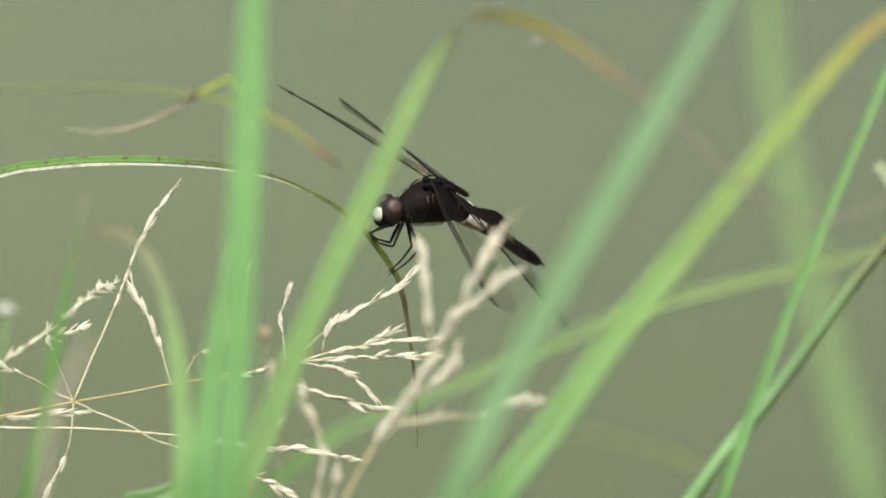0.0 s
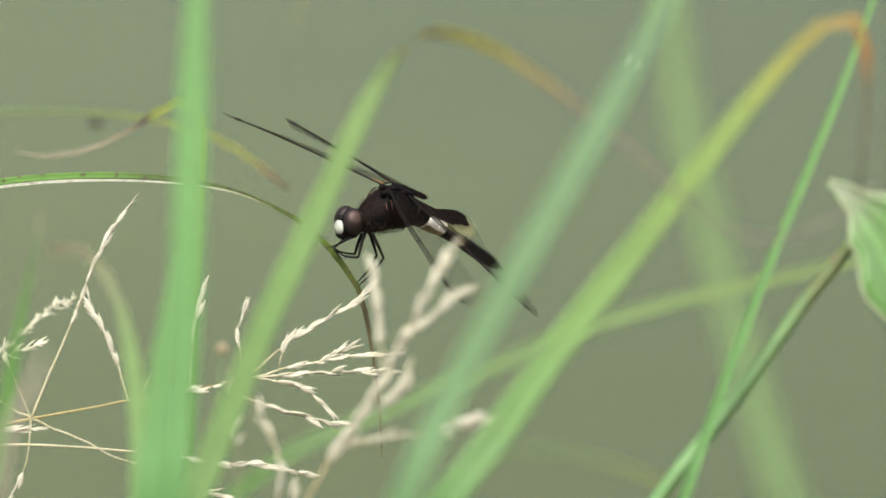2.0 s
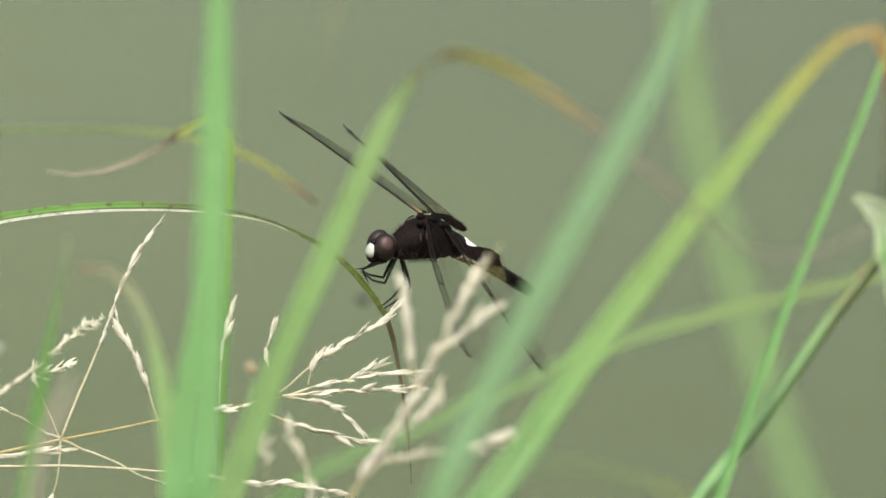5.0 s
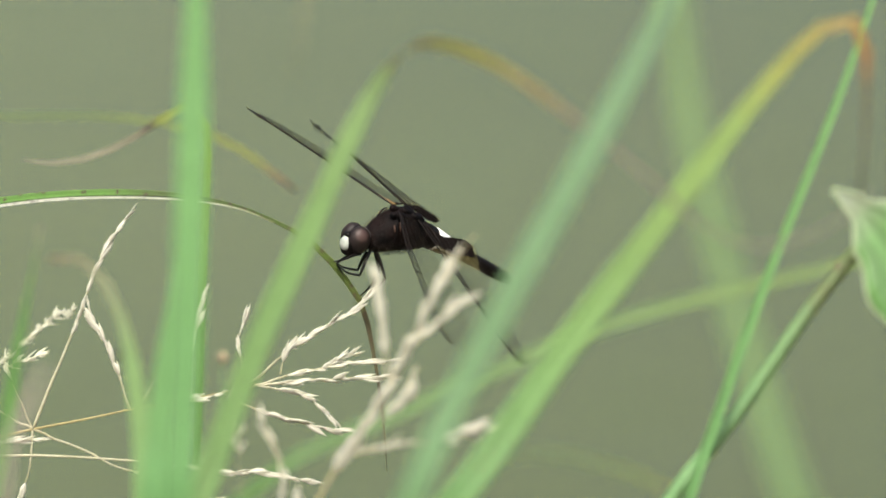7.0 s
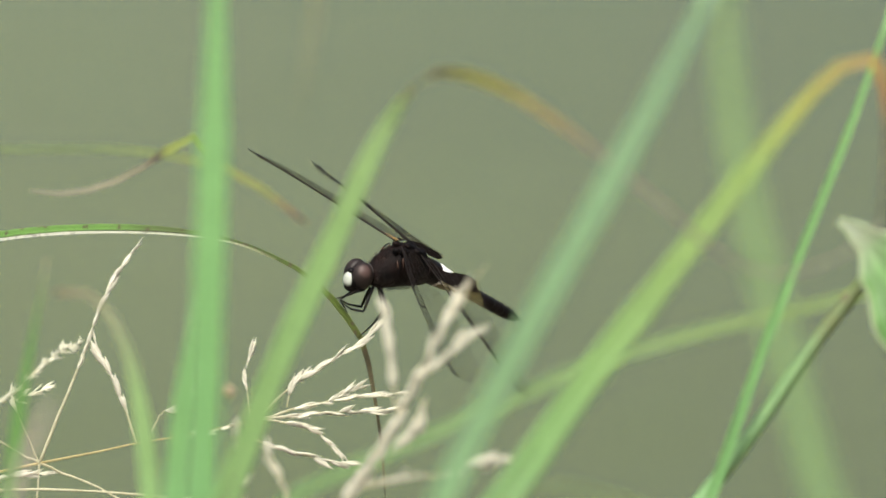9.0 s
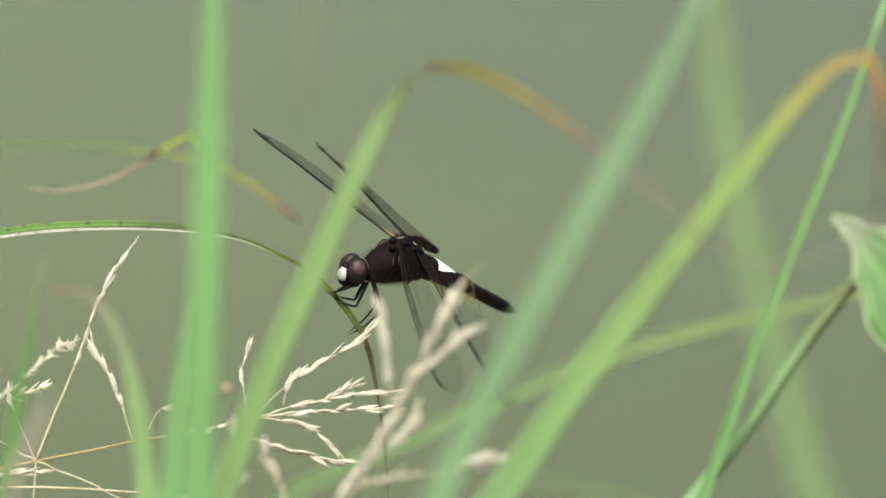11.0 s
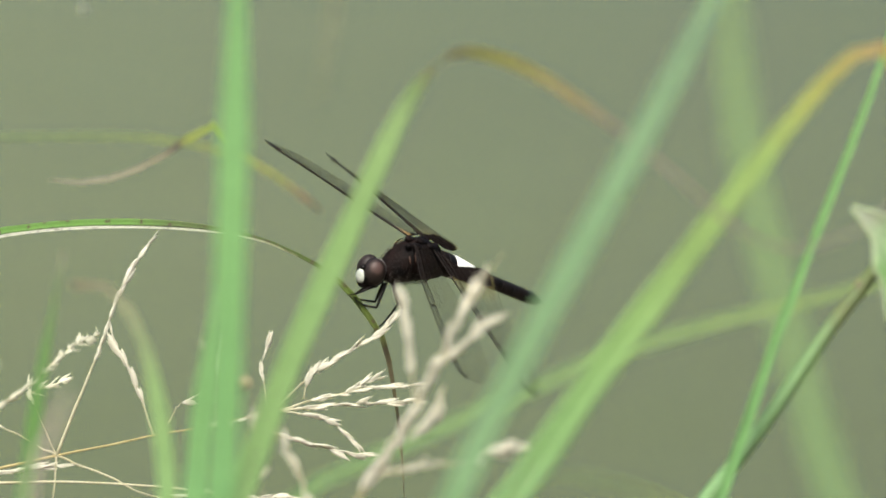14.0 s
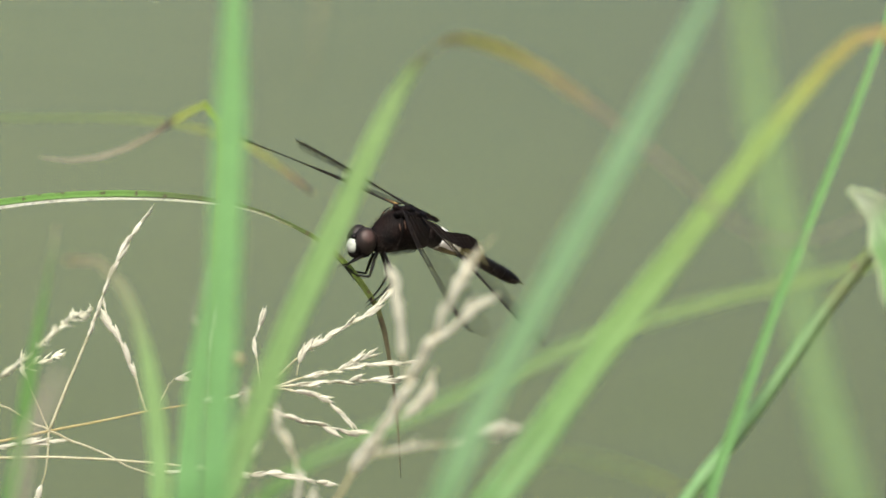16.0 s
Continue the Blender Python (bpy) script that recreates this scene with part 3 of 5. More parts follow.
grass("far", [(-169.4, 126.8, 28.8), (-162.2, 126.8, 177.8), (-149.1, 126.8, 287.6), (-134.8, 126.8, 366.0), (-119.2, 126.8, 420.9), (-113.5, 131.9, 439.9), (-104.2, 133.8, 447.1), (-90.4, 134.1, 448.2), (-73.1, 134.1, 448.1), (-58.1, 134.0, 447.7), (-44.3, 133.4, 445.6), (-33.9, 132.4, 441.9), (-25.8, 130.9, 436.3), (-21.2, 129.9, 432.6)],
      1.0, leaf_far, "drooping yellow-green grass blade with a reddish tip", 0.768, ((0, 1), (0.9, 1), (1, 0.5)), n=80, rib=0)
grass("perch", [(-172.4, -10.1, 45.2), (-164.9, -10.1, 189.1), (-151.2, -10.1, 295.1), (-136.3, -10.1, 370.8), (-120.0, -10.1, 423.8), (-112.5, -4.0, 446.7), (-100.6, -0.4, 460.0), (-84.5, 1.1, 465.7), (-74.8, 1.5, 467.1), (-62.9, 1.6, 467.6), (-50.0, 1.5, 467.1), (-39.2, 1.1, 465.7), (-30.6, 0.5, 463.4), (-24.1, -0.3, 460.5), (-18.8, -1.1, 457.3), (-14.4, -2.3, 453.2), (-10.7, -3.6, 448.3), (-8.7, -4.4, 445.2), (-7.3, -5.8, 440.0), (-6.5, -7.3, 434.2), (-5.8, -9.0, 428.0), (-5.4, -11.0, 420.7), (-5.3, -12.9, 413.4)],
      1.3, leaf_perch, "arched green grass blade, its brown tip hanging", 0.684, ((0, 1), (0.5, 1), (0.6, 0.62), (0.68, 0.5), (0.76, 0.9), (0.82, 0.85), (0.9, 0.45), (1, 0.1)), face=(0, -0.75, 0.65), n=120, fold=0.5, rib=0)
grass("low", [(-110.7, -71.3, 52.6), (-103.4, -71.3, 190.5), (-90.0, -71.3, 292.2), (-75.3, -71.3, 364.8), (-59.5, -71.3, 415.7), (-55.3, -70.3, 419.4), (-48.5, -69.2, 423.4), (-42.7, -68.8, 425.0)],
      4.6, leaf_shade, "short bright green grass blade lying low", 0.949, ((0, 1), (0.5, 0.8), (1, 0.1)))
grass("pink", [(-86.4, -239.6, 72.8), (-83.5, -239.6, 228.7), (-78.1, -239.6, 343.6), (-72.3, -239.6, 425.6), (-65.9, -239.6, 483.1), (-63.7, -238.1, 488.5), (-61.2, -236.7, 494.0), (-59.0, -235.5, 498.5)],
      1.0, pink_dry, "dry pinkish grass sheath among the stems", 0.959, ((0, 1), (0.7, 0.9), (1, 0.1)), rib=0)
grass("lime", [(-55.5, -41.6, 49.0), (-54.0, -41.6, 186.4), (-51.3, -41.6, 287.7), (-48.3, -41.6, 360.0), (-45.0, -41.6, 410.7), (-44.2, -38.3, 423.0), (-43.6, -36.1, 431.2), (-43.1, -34.7, 436.3)],
      1.7, leaf_green, "thin yellow-green grass blade behind a taller one", 0.931, ((0, 1), (0.5, 0.8), (1, 0.1)), rib=0)
# thin blade added to imitate a faint brown streak reflected in the water
grass("reflection_streak", [(-173.2, 294.1, 8.7), (-172.0, 294.1, 123.7), (-169.7, 294.1, 208.4), (-167.2, 294.1, 268.9), (-164.4, 294.1, 311.3), (-159.4, 313.7, 384.4), (-146.8, 333.3, 457.4), (-111.5, 346.3, 506.2), (-63.6, 348.3, 513.5), (-30.8, 339.2, 479.4), (-20.4, 328.4, 439.2), (-21.7, 323.6, 421.4), (-23.2, 321.2, 412.4), (-24.0, 320.1, 408.2)],
      1.1, stem_brown, "brown grass blade added for a faint reflection in the water", 0.440, ((0, 1), (0.6, 1), (0.93, 0.9), (1, 0.2)), n=90, rib=0)
fold_line = even(mm([(-112.5, -4.7, 446.0), (-100.6, -1.1, 459.3), (-84.5, 0.4, 464.9), (-74.8, 0.8, 466.4), (-62.9, 0.9, 466.9), (-50.0, 0.8, 466.4), (-39.2, 0.5, 465.2), (-30.6, -0.1, 463.3), (-24.1, -0.8, 460.4)], movers["perch"].location), 60)
part("folded_edge", ribbon(fold_line, 0.00062, (0, -0.9, 0.2), ((0, 1), (0.55, 0.9), (0.72, 0.65), (1, 0.42)), fold=0.2), leaf_under, movers["perch"], "pale folded edge")
weed_stem = [(-54.5, -82.3, 57.6), (-39.8, -82.3, 204.6), (0.9, -82.3, 352.6), (45.7, -82.3, 423.8), (55.2, -79.0, 435.9), (62.5, -76.6, 444.8), (70.0, -74.0, 454.9), (76.7, -71.5, 463.8), (81.1, -70.2, 468.9), (85.7, -68.7, 474.4), (90.1, -67.2, 479.9)]
weed = thing("weed", Vector(weed_stem[0]) * 0.001, "leaning olive weed stem with one broad green leaf", "weed")
movers["weed"] = weed
part("stem", tube(mm(weed_stem, weed.location), lambda s: 0.0020 - 0.0007 * s, 60, 10), stem_olive, weed)
bm_knot = blob((0.0012, 0.0012, 0.0020), 12, 8)
bmesh.ops.translate(bm_knot, verts=bm_knot.verts, vec=mm([weed_stem[8]], weed.location)[0])
part("stem_knot", bm_knot, stem_brown, weed)
leaf_line = even(mm([(106.1, -83.6, 458.0), (99.7, -81.9, 464.6), (94.2, -80.0, 471.8), (89.0, -78.2, 478.1), (83.8, -76.9, 483.1), (79.6, -76.1, 486.1)], weed.location), 40)
OVATE = ((0, 0.25), (0.25, 0.9), (0.45, 1.0), (0.7, 0.62), (0.86, 0.2), (1, 0.04))
broad = part("broad_leaf", ribbon(leaf_line, 0.021, (0.1, -1, 0.25), OVATE, fold=0.22), broad_green, weed)
for sign in (-1, 1):
    edge = []
    for i in range(41):
        tan, side, nrm = leaf_frame(leaf_line, i, Vector((0.1, -1, 0.25)).normalized(), 0)
        w = 0.0105 * profile(OVATE, i / 40)
        edge.append(leaf_line[i] + side * (sign * w) + nrm * (0.22 * 0.88 * w))
    part("leaf_margin", tube_into(bmesh.new(), edge, 0.0004, 6), leaf_margin, broad, "pale leaf margin")


# ---- seed heads ----
def spikelet_mesh(name, long, wide, seed):
    """A husk: two pointed glumes lapped over a swollen grain, blunt at the tip."""
    rnd = random.Random(seed)
    bm = bmesh.new()
    for side in (-1, 1):
        line = [Vector((side * wide * 0.22 * math.sin(s * math.pi), 0, long * s * (1.0 if side > 0 else 0.86))) for s in [i / 7 for i in range(8)]]
        bend = rnd.uniform(-0.18, 0.18)
        line = [Vector((p.x + bend * p.z * p.z / long, p.y, p.z)) for p in line]
        tube_into(bm, line, lambda s: wide * 0.5 * (0.14 + 0.86 * math.sin(min(1.0, s * 1.12) * math.pi) ** 0.75) * (1 if s < 0.9 else 0.5), 6, None, 0.62)
    me = bpy.data.meshes.new(name)
    bm.to_mesh(me)
    bm.free()
    for p in me.polygons:
        p.use_smooth = True
    return me


husks = [spikelet_mesh("spikelet", 0.0028 + 0.0005 * (i % 4), 0.00056 + 0.00008 * (i % 3), i) for i in range(6)]
husks_big = [spikelet_mesh("spikelet", 0.0038 + 0.0004 * (i % 4), 0.00100 + 0.0001 * (i % 3), 20 + i) for i in range(6)]
husks_green = [spikelet_mesh("spikelet", 0.0022 + 0.0003 * (i % 4), 0.00050, 40 + i) for i in range(4)]
for group_of, mat in ((husks, straw_seed), (husks_big, straw_seed), (husks_green, seed_green)):
    for me in group_of:
        me.materials.append(mat)


def branch(parent, base, pts, radius, start, count, kind, seed, spread=0.45, mat=None):
    """A thin branch and the husks that sit along it from the share start of its length."""
    line = mm(pts, base)
    if radius < 0.3 and len(line) < 8:
        line = [p + Vector((0, 0, 0.0004)) * noise.noise((i * 1.7, seed * 0.37, 0)) for i, p in enumerate(even(line, 14))]
    ob = part("branch", tube(line, lambda s: radius * 0.0015 * (1.0 - 0.72 * s - 0.22 * s ** 12), 24 if (line[-1] - line[0]).length < 0.15 else 140, 6), mat or straw_stem, parent)
    rnd = random.Random(seed)
    walk_line = even(line, 600)

    def seat(share, lean):
        """The place and turn of a husk at that share of the branch."""
        i = max(1, min(599, round(share * 600)))
        tan = (walk_line[i + 1] - walk_line[i - 1]).normalized()
        away = Vector((rnd.uniform(-1, 1), rnd.uniform(-1, 1), rnd.uniform(-1, 1)))
        away = (away - tan * away.dot(tan)).normalized()
        d = (tan + away * lean * rnd.uniform(0.3, 1.3)).normalized()
        q = d.to_track_quat("Z", "Y") @ Euler((0, 0, rnd.uniform(0, 6.28))).to_quaternion()
        size = rnd.uniform(0.45, 1.25) * (1.0 if share < 0.9 else 0.8)
        return Matrix.LocRotScale(walk_line[i] + away * radius * 0.0006, q, Vector((size * rnd.uniform(0.7, 1.2), size * rnd.uniform(0.7, 1.2), size)))

    long = sum((b - a).length for a, b in zip(walk_line, walk_line[1:])) * (1 - start)
    whole = max(2, min(count, round(long / 0.0011)))
    for k in range(whole):
        s = start + (0.985 - start) * (k + rnd.uniform(-0.7, 0.7)) / max(1, whole - 1)
        h = new("spikelet", rnd.choice(kind))
        h.parent = ob
        h.matrix_local = seat(s, spread * (1.0 if kind is husks_green else 1.5 if kind is husks_big else 0.45))
    # the small chaff pressed close to the branch between them
    verts, faces = [], []
    for k in range(whole):
        s = start + (0.975 - start) * rnd.random()
        me, m = rnd.choice(kind), seat(s, spread * 0.4)
        first = len(verts)
        verts += [m @ v.co for v in me.vertices]
        faces += [[first + i for i in p.vertices] for p in me.polygons]
    chaff = bpy.data.meshes.new("chaff")
    chaff.from_pydata(verts, [], faces)
    chaff.materials.append(kind[0].materials[0])
    for p in chaff.polygons:
        p.use_smooth = True
    rest = tagged(new("chaff", chaff), kind="stuff")
    rest.parent = ob
    return ob


def seed_head(key, base, label, group="dry seed heads"):
    t = thing("grass_seed_head", Vector(base) * 0.001, label, "seed head", group)
    movers[key] = t
    return t


def sprig(head, pts, radius, start, count, kind, spread, seed, mat=None):
    """One stalk of a seed head, points in millimetres from its fork to its tip."""
    branch(head, head.location, pts, radius, start, count, kind, seed, spread, mat)


head = seed_head("pan", (-97.2, -16.8, 46.0), "dry straw-coloured open seed head of a bank grass")
sprig(head, [(-97.2, -16.8, 46.0), (-187.4, -16.4, 150.4), (-208.8, -16.2, 239.8), (-191.1, -16.0, 306.9), (-160.3, -15.8, 355.3), (-133.8, -15.7, 385.1), (-114.4, -15.7, 403.8), (-97.2, -15.6, 418.7), (-84.3, -15.0, 421.0), (-70.3, -14.3, 423.7), (-58.5, -13.7, 425.7), (-52.0, -13.4, 427.0), (-43.4, -13.1, 428.2), (-35.9, -12.7, 429.6), (-27.3, -12.3, 431.1)],
      0.58, 0.97, 6, husks, 0.14, 300, straw_main)
sprig(head, [(-28.4, -12.1, 431.8), (-21.4, -10.6, 437.4), (-14.4, -9.5, 441.5), (-9.0, -8.7, 444.6), (-4.5, -7.6, 448.8)],
      0.14, 0.30, 54, husks, 0.16, 301)
sprig(head, [(-27.9, -12.3, 431.1), (-19.8, -11.7, 433.2), (-10.1, -11.3, 434.8), (-0.4, -11.2, 435.3)],
      0.14, 0.20, 54, husks, 0.19, 302)
sprig(head, [(-15.5, -11.6, 433.7), (-12.3, -11.1, 435.5), (-9.6, -10.9, 436.3)],
      0.09, 0.20, 15, husks, 0.19, 303)
sprig(head, [(-27.3, -12.3, 431.1), (-15.5, -12.1, 431.9), (-1.5, -12.0, 432.2)],
      0.14, 0.10, 58, husks, 0.19, 304)
sprig(head, [(-27.3, -12.3, 431.1), (-19.8, -12.7, 429.6), (-16.6, -13.2, 427.8), (-13.0, -14.1, 424.6)],
      0.12, 0.20, 32, husks, 0.16, 305)
sprig(head, [(-30.5, -13.2, 427.8), (-24.1, -13.8, 425.4), (-17.6, -14.3, 423.7), (-11.7, -14.6, 422.6)],
      0.12, 0.15, 39, husks, 0.16, 306)
sprig(head, [(-23.0, -11.8, 433.0), (-22.2, -10.9, 436.3), (-20.0, -10.3, 438.7)],
      0.09, 0.30, 10, husks, 0.19, 307)
sprig(head, [(-40.0, -12.9, 429.1), (-39.4, -10.4, 438.4), (-38.3, -9.0, 443.6), (-37.0, -7.7, 448.4)],
      0.10, 0.45, 18, husks, 0.22, 308)
sprig(head, [(-30.0, -12.3, 431.1), (-30.5, -10.9, 436.3), (-30.9, -10.1, 439.5), (-29.2, -8.8, 444.1)],
      0.10, 0.45, 20, husks, 0.19, 309)
sprig(head, [(-70.3, -14.3, 423.7), (-66.6, -12.0, 432.2), (-62.3, -9.5, 441.5), (-57.4, -6.2, 454.0), (-54.2, -4.8, 459.2), (-50.6, -3.6, 463.7)],
      0.20, 0.42, 66, husks, 0.12, 310)
sprig(head, [(-51.8, -13.4, 427.0), (-53.7, -11.7, 433.2), (-55.8, -10.4, 438.4), (-58.5, -9.0, 443.6), (-59.4, -8.1, 446.7)],
      0.14, 0.22, 29, husks, 0.14, 311)
sprig(head, [(-89.0, -50.1, 436.2), (-82.8, -45.2, 439.8), (-74.5, -40.1, 444.4), (-67.3, -32.9, 449.1), (-61.5, -15.6, 448.2)],
      0.16, 0.20, 64, husks_green, 0.62, 312)
sprig(head, [(-70.3, -14.3, 423.7), (-75.2, -11.2, 435.3), (-75.5, -10.8, 436.9)],
      0.10, 0.70, 14, husks_green, 0.50, 313)
sprig(head, [(-75.7, -11.2, 435.3), (-71.9, -10.9, 436.3), (-68.2, -10.6, 437.4)],
      0.09, 0.20, 18, husks_green, 0.50, 314)
sprig(head, [(-70.3, -14.3, 423.7), (-77.9, -13.2, 427.8), (-83.2, -12.6, 430.1), (-86.5, -12.0, 432.2)],
      0.13, 0.60, 20, husks, 0.24, 315)
sprig(head, [(-70.3, -14.3, 423.7), (-60.6, -15.4, 419.7), (-52.0, -16.4, 415.8), (-42.4, -16.3, 416.4)],
      0.15, 0.72, 21, husks, 0.19, 316)
sprig(head, [(-90.8, -15.5, 419.2), (-73.6, -15.6, 418.9), (-52.0, -15.9, 417.8), (-35.9, -16.5, 415.4), (-26.2, -16.6, 415.0), (-17.6, -17.1, 413.3)],
      0.20, 0.62, 58, husks, 0.19, 317)
sprig(head, [(-70.3, -14.3, 423.7), (-71.0, -16.2, 416.6), (-73.0, -17.6, 411.4), (-75.7, -18.8, 406.7)],
      0.14, 0.55, 39, husks, 0.29, 318)
sprig(head, [(-88.6, -15.1, 420.5), (-80.0, -15.0, 421.0), (-68.2, -14.8, 421.8)],
      0.10, 0.20, 29, husks, 0.24, 319)
sprig(head, [(-48.8, -12.9, 429.1), (-47.2, -12.1, 432.0), (-45.6, -11.7, 433.2)],
      0.10, 0.90, 6, husks, 0.14, 320)
sprig(head, [(-43.4, -18.1, 409.3), (-37.0, -18.0, 409.8), (-32.7, -18.4, 408.5), (-29.2, -18.9, 406.6)],
      0.12, 0.20, 29, husks, 0.19, 321)

head = seed_head("near", (-22.9, -110.3, 57.2), "thick dry seed spike of a bank grass close by")
sprig(head, [(-22.9, -110.3, 57.2), (-64.2, -109.9, 161.8), (-73.3, -109.5, 251.4), (-64.3, -109.2, 318.6), (-49.2, -109.0, 367.1), (-36.4, -108.9, 397.0), (-27.1, -108.8, 415.6), (-18.8, -108.7, 430.5), (-13.7, -106.4, 439.4), (-8.6, -104.4, 446.8), (-3.5, -102.4, 454.3), (0.6, -100.5, 461.2), (3.7, -98.9, 467.1), (6.7, -97.4, 473.0), (10.8, -95.8, 478.9), (14.4, -94.7, 483.1)],
      0.68, 0.89, 88, husks_big, 0.17, 400, straw_thick)
sprig(head, [(1.6, -100.1, 462.6), (5.7, -99.1, 466.6), (9.8, -98.3, 469.6), (13.7, -97.7, 471.8)],
      0.20, 0.20, 33, husks_big, 0.15, 401)
sprig(head, [(-1.9, -101.5, 457.7), (-2.7, -99.7, 464.1), (-3.0, -98.4, 469.1), (-3.9, -96.8, 475.2)],
      0.20, 0.25, 33, husks_big, 0.08, 402)
sprig(head, [(3.2, -100.8, 460.2), (1.6, -101.9, 456.2), (-1.4, -102.8, 452.8)],
      0.20, 0.10, 24, husks_big, 0.15, 403)
sprig(head, [(-9.6, -104.9, 444.9), (-1.4, -104.5, 446.4), (7.8, -104.3, 447.0), (12.4, -103.8, 448.8), (16.8, -103.7, 449.3)],
      0.20, 0.60, 27, husks_big, 0.32, 404)
sprig(head, [(-9.6, -104.9, 444.9), (-4.5, -104.6, 445.9), (-1.4, -104.5, 446.4)],
      0.15, 0.30, 10, husks_big, 0.21, 405)

head = seed_head("near2", (-24.6, -101.8, 56.2), "small dry seed spike low among the grass blades")
sprig(head, [(-24.6, -101.8, 56.2), (-37.1, -101.1, 160.2), (-39.8, -100.4, 249.4), (-37.0, -99.9, 316.3), (-32.4, -99.6, 364.6), (-28.4, -99.4, 394.3), (-25.6, -99.3, 412.8), (-23.0, -99.1, 427.7), (-21.8, -97.3, 434.7), (-22.5, -95.7, 440.6), (-25.1, -94.2, 446.1), (-27.7, -92.9, 451.0)],
      0.50, 0.86, 27, husks_big, 0.13, 500, straw_thick)
sprig(head, [(-21.5, -99.1, 427.7), (-19.9, -98.5, 430.2), (-19.2, -97.7, 433.2)],
      0.20, 0.70, 8, husks_big, 0.10, 501)
sprig(head, [(-24.6, -101.8, 56.2), (-24.9, -101.1, 160.2), (-27.3, -100.4, 249.4), (-30.2, -99.9, 316.3), (-33.0, -99.6, 364.6), (-35.0, -99.4, 394.3), (-36.3, -99.3, 412.8), (-37.4, -99.1, 427.7), (-39.0, -93.8, 447.6), (-39.9, -90.1, 461.5), (-40.7, -87.9, 469.6)],
      0.12, 0.97, 4, husks, 0.40, 502)
sprig(head, [(-24.6, -101.8, 56.2), (-22.4, -101.1, 160.2), (-22.6, -100.4, 249.4), (-24.2, -99.9, 316.3), (-26.0, -99.6, 364.6), (-27.4, -99.4, 394.3), (-28.3, -99.3, 412.8), (-29.2, -99.1, 427.7), (-30.0, -95.4, 441.6), (-31.1, -92.8, 451.5), (-31.9, -91.1, 457.7)],
      0.12, 0.96, 9, husks_big, 0.50, 503)


# ---- dragonfly: x forward, y to its left, z up, in millimetres from the middle of the thorax ----
def mm_bm(bm):
    for v in bm.verts:
        v.co *= 0.001
    return bm


def lathe(stations, sides=18):
    """Rings (x, z, half width, half height) along the body, joined into one closed skin."""
    bm = bmesh.new()
    rings = []
    for x, z, w, h in stations:
        rings.append([bm.verts.new((x, w * math.cos(k * math.tau / sides), z + h * math.sin(k * math.tau / sides))) for k in range(sides)])
    for a, b in zip(rings, rings[1:]):
        for k in range(sides):
            j = (k + 1) % sides
            bm.faces.new((a[k], b[k], b[j], a[j]))
    bm.faces.new(rings[0])
    bm.faces.new(rings[-1][::-1])
    bmesh.ops.recalc_face_normals(bm, faces=bm.faces)
    return mm_bm(bm)


def wing_edges(s, hind):
    """Leading and trailing edge (forward offset, mm) at the share s of the wing's length."""
    bow = 1.5 if hind else 2.3
    lead = bow * math.sin(min(1, s * 2.2) * math.pi / 2) - (bow - 0.4) * s * s
    if hind:
        chord = 10.6 + 2.6 * math.sin(min(1.0, s * 4.0) * math.pi / 2) - 5.4 * max(0, s - 0.25)
        if s < 0.10:
            chord *= 0.80 + 0.20 * math.sin(s / 0.10 * math.pi / 2)
    else:
        chord = 3.4 + 6.2 * math.sin(min(1.0, s * 1.5) * math.pi / 2)
    if s > 0.8:
        q = (s - 0.8) / 0.2
        round_off = math.sqrt(max(0.0, 1 - q * q))
        mid = lead - chord * 0.32
        return mid + (lead - mid) * round_off ** 0.8, mid - (mid - (lead - chord)) * round_off
    return lead, lead - chord


